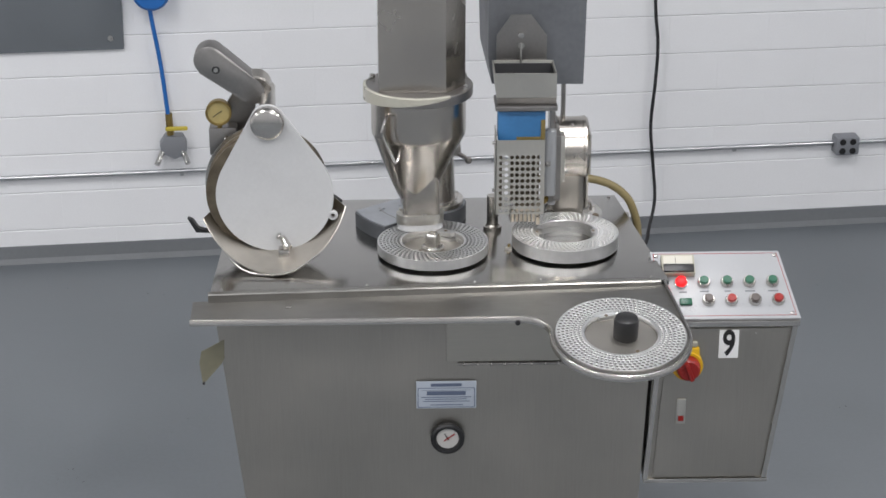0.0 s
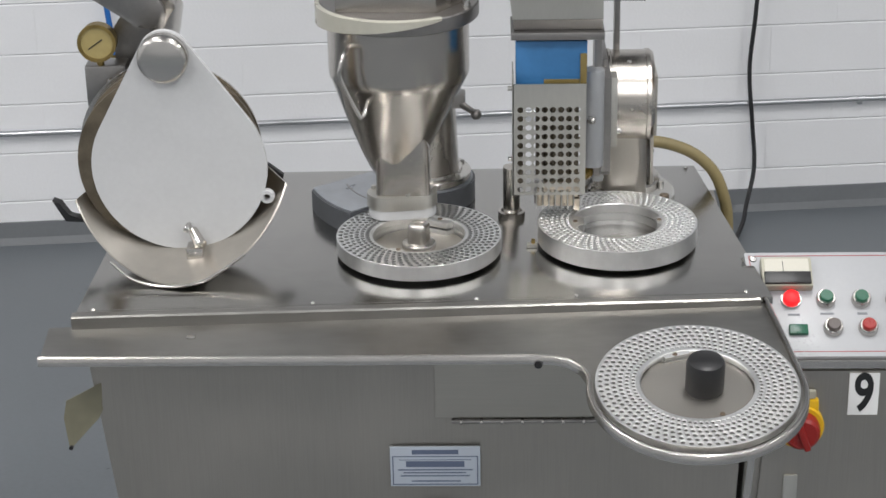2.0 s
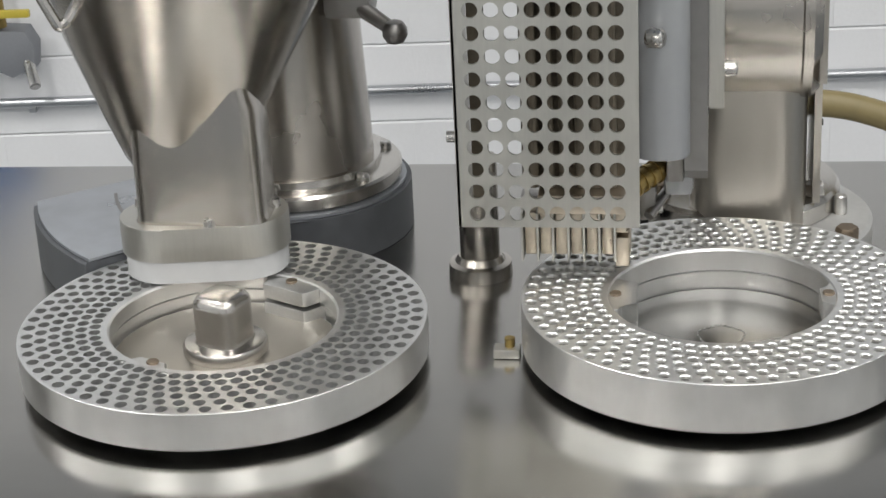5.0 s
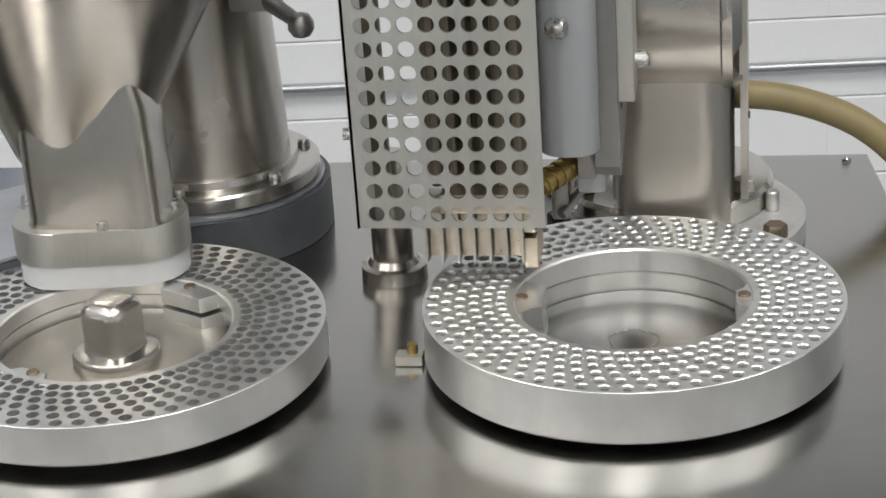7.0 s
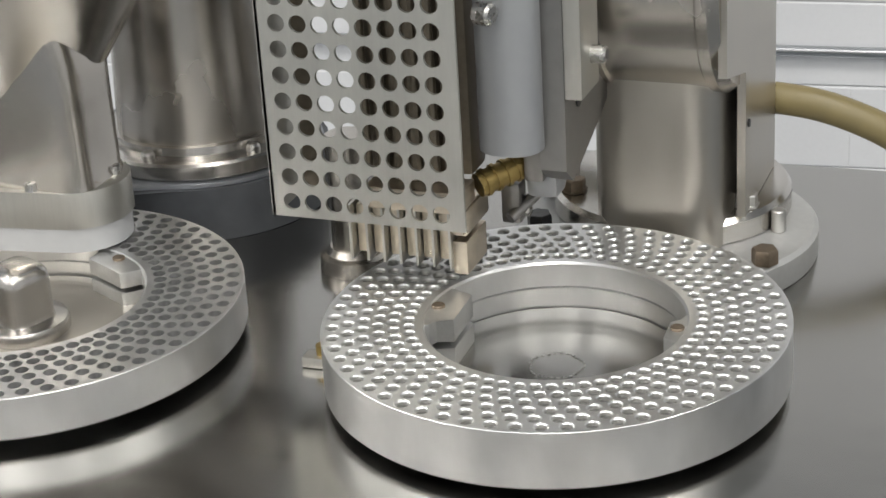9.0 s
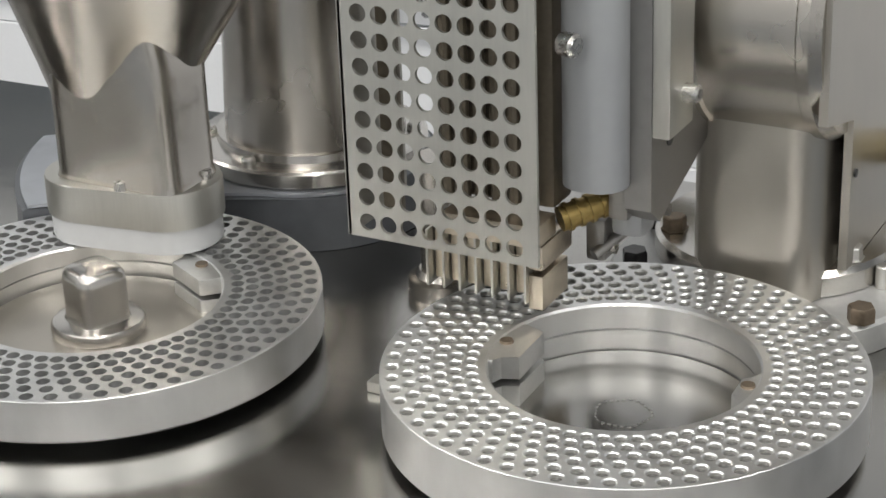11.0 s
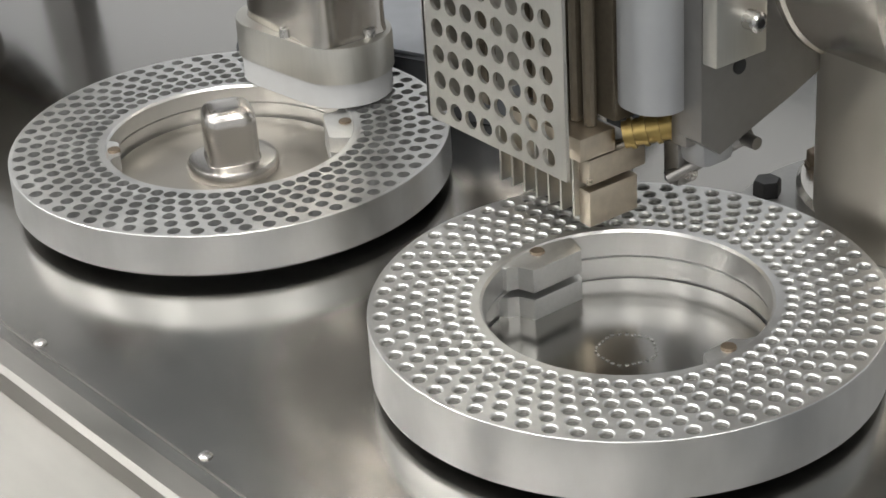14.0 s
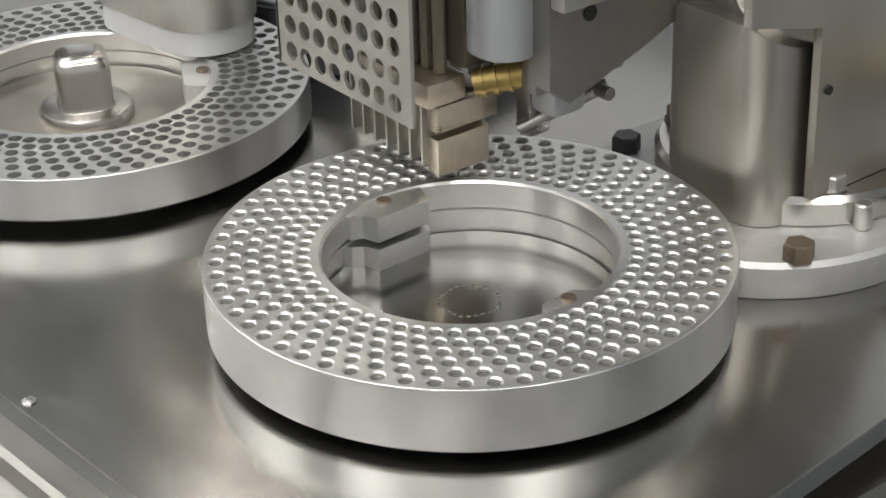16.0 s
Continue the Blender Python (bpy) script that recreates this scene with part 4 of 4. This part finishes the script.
part("latch", rod(bmesh.new(), (0.185, 0.225, 0.968), (0.205, 0.195, 0.945), 0.009, 16, 0.012, bevel=0.003), STEEL, ej)
part("latch_block", box(bmesh.new(), (0.176, 0.19, 0.905), (0.208, 0.228, 0.942), 0.004), STEEL, ej)
part("latch_pin", rod(bmesh.new(), (0.18, 0.226, 0.975), (0.178, 0.20, 0.975), 0.006, 14, bevel=0.002), BOLT, ej)
part("bushing", lathe(bmesh.new(), [(0.006, 0.012), (0.012, 0.012), (0.0135, 0.010), (0.0135, 0), (0.006, 0)], 24, pose(0.327, 0.240, 1.028, 90)), WHITE_PL, ej)
part("side_roller", rod(bmesh.new(), (-0.015, 0.30, 1.01), (0.03, 0.29, 0.985), 0.022, 24, bevel=0.004), STEEL, ej)

ga = thing("pressure_gauge", (0.02, 0.36, 1.2), "round brass pressure gauge with yellowed face on a bracket", "gauge")
part("bracket", box(bmesh.new(), (-0.014, 0.345, 1.165), (0.062, 0.40, 1.245), 0.005), STEEL_DARK, ga)
part("stem", rod(bmesh.new(), (0.016, 0.355, 1.24), (0.016, 0.355, 1.262), 0.007, 14), BRASS, ga)
gc = part("case", lathe(bmesh.new(), [(0, -0.018), (0.032, -0.018), (0.0345, -0.012), (0.0345, 0.010), (0.036, 0.011), (0.036, 0.015), (0.030, 0.015), (0.030, 0.010), (0, 0.010)], 44, pose(0.016, 0.345, 1.293, 90)), BRASS, ga)
part("face", lathe(bmesh.new(), [(0, 0.0115), (0.030, 0.0115), (0.030, 0.0105), (0, 0.0105)], 36, pose(0.016, 0.345, 1.293, 90)), FACE_YE, gc)
part("needle", box(bmesh.new(), (-0.001, -0.012, 0.0118), (0.001, 0.020, 0.0128), 0, pose(0.016, 0.345, 1.293, 90) @ pose(0, 0, 0, 0, 0, 125)), BLACK, gc)
part("fitting", rod(bmesh.new(), (0.035, 0.345, 1.215), (0.05, 0.32, 1.2), 0.010, 16), STEEL, ga)

# ---- control cabinet ----
cab = thing("control_cabinet", (1.4, 0.25, 0.28), "steel control cabinet with sloping white push button panel", "cabinet")
PY0, PZ0, PY1, PZ1 = 0.045, 0.786, 0.228, 0.910
part("body", loft(bmesh.new(), [[(1.192, 0.055, 0.283), (1.538, 0.055, 0.283), (1.538, 0.24, 0.283), (1.192, 0.24, 0.283)], [(1.210, 0.055, 0.776), (1.598, 0.055, 0.776), (1.58, 0.24, 0.776), (1.203, 0.24, 0.776)], [(1.206, 0.222, 0.895), (1.566, 0.222, 0.897), (1.566, 0.238, 0.897), (1.203, 0.238, 0.895)]]), STEEL_PANEL, cab)
door = part("door", loft(bmesh.new(), [[(1.216, 0.047, 0.300), (1.517, 0.047, 0.300), (1.517, 0.0545, 0.300), (1.216, 0.0545, 0.300)], [(1.243, 0.047, 0.756), (1.572, 0.047, 0.756), (1.572, 0.0545, 0.756), (1.243, 0.0545, 0.756)]]), STEEL_PANEL, cab)
part("frame_rail", box(bmesh.new(), (1.19, 0.043, 0.281), (1.54, 0.057, 0.294), 0.003), STEEL, cab)
part("frame_rail", box(bmesh.new(), (1.212, 0.042, 0.762), (1.602, 0.058, 0.780), 0.003), STEEL, cab)
for x0, x1 in ((1.194, 1.224), (1.5285, 1.588)):
    part("frame_stile", loft(bmesh.new(), [[(x0 - 0.006, 0.044, 0.2945), (x0 + 0.007, 0.044, 0.2945), (x0 + 0.007, 0.056, 0.2945), (x0 - 0.006, 0.056, 0.2945)], [(x1 - 0.006, 0.044, 0.7615), (x1 + 0.008, 0.044, 0.7615), (x1 + 0.008, 0.056, 0.7615), (x1 - 0.006, 0.056, 0.7615)]]), STEEL, cab)
slope = math.degrees(math.atan2(PZ1 - PZ0, PY1 - PY0))
PL = math.hypot(PZ1 - PZ0, PY1 - PY0)


def on_panel(x, y):
    s = (y - PY0) / (PY1 - PY0)
    return pose(x, PY0 + s * (PY1 - PY0), PZ0 + s * (PZ1 - PZ0), slope)


pan_pts = [(1.225, 0.0), (1.603, 0.0), (1.566, PL), (1.206, PL)]
panel = part("button_panel", prism(bmesh.new(), pan_pts, -0.012, 0.0, pose(0, PY0, PZ0, slope), 0.0015), PANEL_WH, cab, "white sloping control panel")
b = bmesh.new()
loop = [(1.236, 0.010), (1.592, 0.010), (1.559, PL - 0.008), (1.214, PL - 0.008)]
for p, q in zip(loop, loop[1:] + loop[:1]):
    dv = Vector((q[0] - p[0], q[1] - p[1], 0))
    box(b, (0, -0.0007, 0.0002), (dv.length, 0.0007, 0.0006), 0, pose(0, PY0, PZ0, slope) @ pose(p[0], p[1], 0, 0, 0, math.degrees(math.atan2(dv.y, dv.x))))
part("red_border", b, RED, panel)
for x, s in ((1.245, 0.016), (1.583, 0.016), (1.553, PL - 0.014), (1.222, PL - 0.014)):
    part("panel_screw", lathe(bmesh.new(), [(0, 0.003), (0.006, 0.002), (0.007, 0)], 14, pose(0, PY0, PZ0, slope) @ pose(x, s, 0)), STEEL_DARK, panel)


def button(x, y, mat, r=0.0165, h=0.020):
    bt = part("push_button", lathe(bmesh.new(), [(0, 0.013), (r * 0.95, 0.013), (r * 1.04, 0.011), (r * 1.10, 0.0005), (0, 0.0005)], 28, on_panel(x, y)), STEEL, panel)
    part("button_cap", lathe(bmesh.new(), [(0, h), (r * 0.66, h), (r * 0.76, h - 0.002), (r * 0.78, 0.0132), (0, 0.0132)], 28, on_panel(x, y)), mat, bt)
    return bt


for x in (1.347, 1.411, 1.473, 1.537):
    button(x, 0.142, GREEN)
for x, mt in ((1.355, BROWNB), (1.418, RED), (1.483, BROWNB), (1.547, RED)):
    button(x, 0.093, mt)
pl = part("pilot_lamp", lathe(bmesh.new(), [(0, 0.006), (0.018, 0.006), (0.019, 0.0005), (0, 0.0005)], 28, on_panel(1.284, 0.142)), STEEL, panel)
part("lamp_lens", lathe(bmesh.new(), [(0, 0.022), (0.008, 0.021), (0.014, 0.016), (0.0165, 0.0062), (0, 0.0062)], 24, on_panel(1.284, 0.142)), RED_LAMP, pl, "glowing red pilot lamp")
sk = part("socket_cover", box(bmesh.new(), (-0.017, -0.010, 0.0005), (0.017, 0.010, 0.009), 0.002, on_panel(1.292, 0.089)), GREEN, panel)
mt = part("panel_meter", box(bmesh.new(), (-0.046, -0.031, 0.0005), (0.046, 0.031, 0.020), 0.003, on_panel(1.279, 0.184)), CREAM, panel, "cream framed panel meter")
part("meter_scale", box(bmesh.new(), (-0.040, -0.004, 0.0202), (0.040, 0.026, 0.0212), 0, on_panel(1.279, 0.184)), METER_WH, mt)
part("meter_hood", box(bmesh.new(), (-0.042, -0.028, 0.0195), (0.042, -0.0035, 0.0260), 0.001, on_panel(1.279, 0.184)), BLACK, mt)
part("meter_needle", box(bmesh.new(), (-0.0006, -0.003, 0.0214), (0.0006, 0.020, 0.0219), 0, on_panel(1.272, 0.184)), BLACK, mt)
for x, y, w in ((1.347, 0.1185, 0.012), (1.411, 0.1185, 0.009), (1.473, 0.1185, 0.014), (1.537, 0.1185, 0.014), (1.287, 0.117, 0.011)):
    part("printed_bar", box(bmesh.new(), (-w, -0.0022, 0.0002), (w, 0.0022, 0.0006), 0, on_panel(x, y)), IRON, panel)

st = part("number_sticker", box(bmesh.new(), (1.382, 0.0445, 0.668), (1.436, 0.0468, 0.752), 0.0), STICKER, door, "white sticker with black number")
cu = bpy.data.curves.new("digit", "FONT")
cu.body, cu.align_x, cu.align_y, cu.size, cu.extrude, cu.offset = "9", "CENTER", "CENTER", 0.098, 0.0004, 0.0022
tmp = bpy.data.objects.new("digit", cu)
me = bpy.data.meshes.new_from_object(tmp)
bpy.data.objects.remove(tmp)
me.transform(pose(1.409, 0.0440, 0.710, 90) @ Matrix.Diagonal((0.74, 1.08, 1, 1)))
me.materials.clear()
me.materials.append(BLACK)
dg = new("digit", me)
dg.parent = st
# main switch
ms = part("main_switch", box(bmesh.new(), (1.270, 0.030, 0.625), (1.328, 0.0465, 0.705), 0.005), YELLOW, door, "yellow isolator plate")
part("switch_ring", lathe(bmesh.new(), [(0, 0.006), (0.041, 0.006), (0.043, 0.003), (0.043, -0.014), (0, -0.014)], 40, pose(1.296, 0.0300, 0.652, 90)), YELLOW, ms)
part("switch_knob", lathe(bmesh.new(), [(0, 0.028), (0.026, 0.028), (0.031, 0.024), (0.034, 0.010), (0.034, 0), (0, 0)], 36, pose(1.296, 0.0238, 0.652, 90)), RED, ms)
part("switch_grip", box(bmesh.new(), (-0.006, -0.028, 0.026), (0.006, 0.028, 0.040), 0.003, pose(1.296, 0.0238, 0.652, 90) @ pose(0, 0, 0, 0, 0, 20)), RED, ms)
part("padlock_tab", box(bmesh.new(), (1.306, 0.034, 0.706), (1.322, 0.044, 0.722), 0.003), CREAM, ms)
lk = part("door_latch", box(bmesh.new(), (1.273, 0.041, 0.468), (1.299, 0.0468, 0.545), 0.003), STEEL_SHEET, door)
part("latch_button", box(bmesh.new(), (1.278, 0.038, 0.478), (1.294, 0.0412, 0.494), 0.002), RED, lk)
part("door_screw", rod(bmesh.new(), (1.483, 0.044, 0.742), (1.483, 0.0468, 0.742), 0.003, 10), BOLT, door)

# ---- wall blocks, each a piece with a rounded arris ----
def block_mesh(w, h):
    b = box(bmesh.new(), (-w / 2, 0.0, -h / 2), (w / 2, 0.0125, h / 2))
    ed = [e for e in b.edges if all(v.co.y < 0.001 for v in e.verts) and abs(e.verts[0].co.z - e.verts[1].co.z) < 0.001]
    bmesh.ops.bevel(b, geom=ed, offset=0.003, segments=1, affect="EDGES", profile=0.5)
    finish(b, 12)
    m = bpy.data.meshes.new("block")
    b.to_mesh(m)
    b.free()
    m.materials.append(WALL_PAINT)
    return m


BH, BW = 0.155, 0.40
full = block_mesh(BW - 0.0004, BH - 0.0015)
rng = random.Random(4)
for j in range(10):
    for i in range(-4, 11):
        ob = new("block", full)
        ob.parent = wall
        x = (i + 0.5 * (j % 2)) * BW
        z = -0.024 + BH * (j + 0.5)
        ob.matrix_basis = WALL_M @ Matrix.Translation((x, rng.uniform(-0.0003, 0.0003), z))
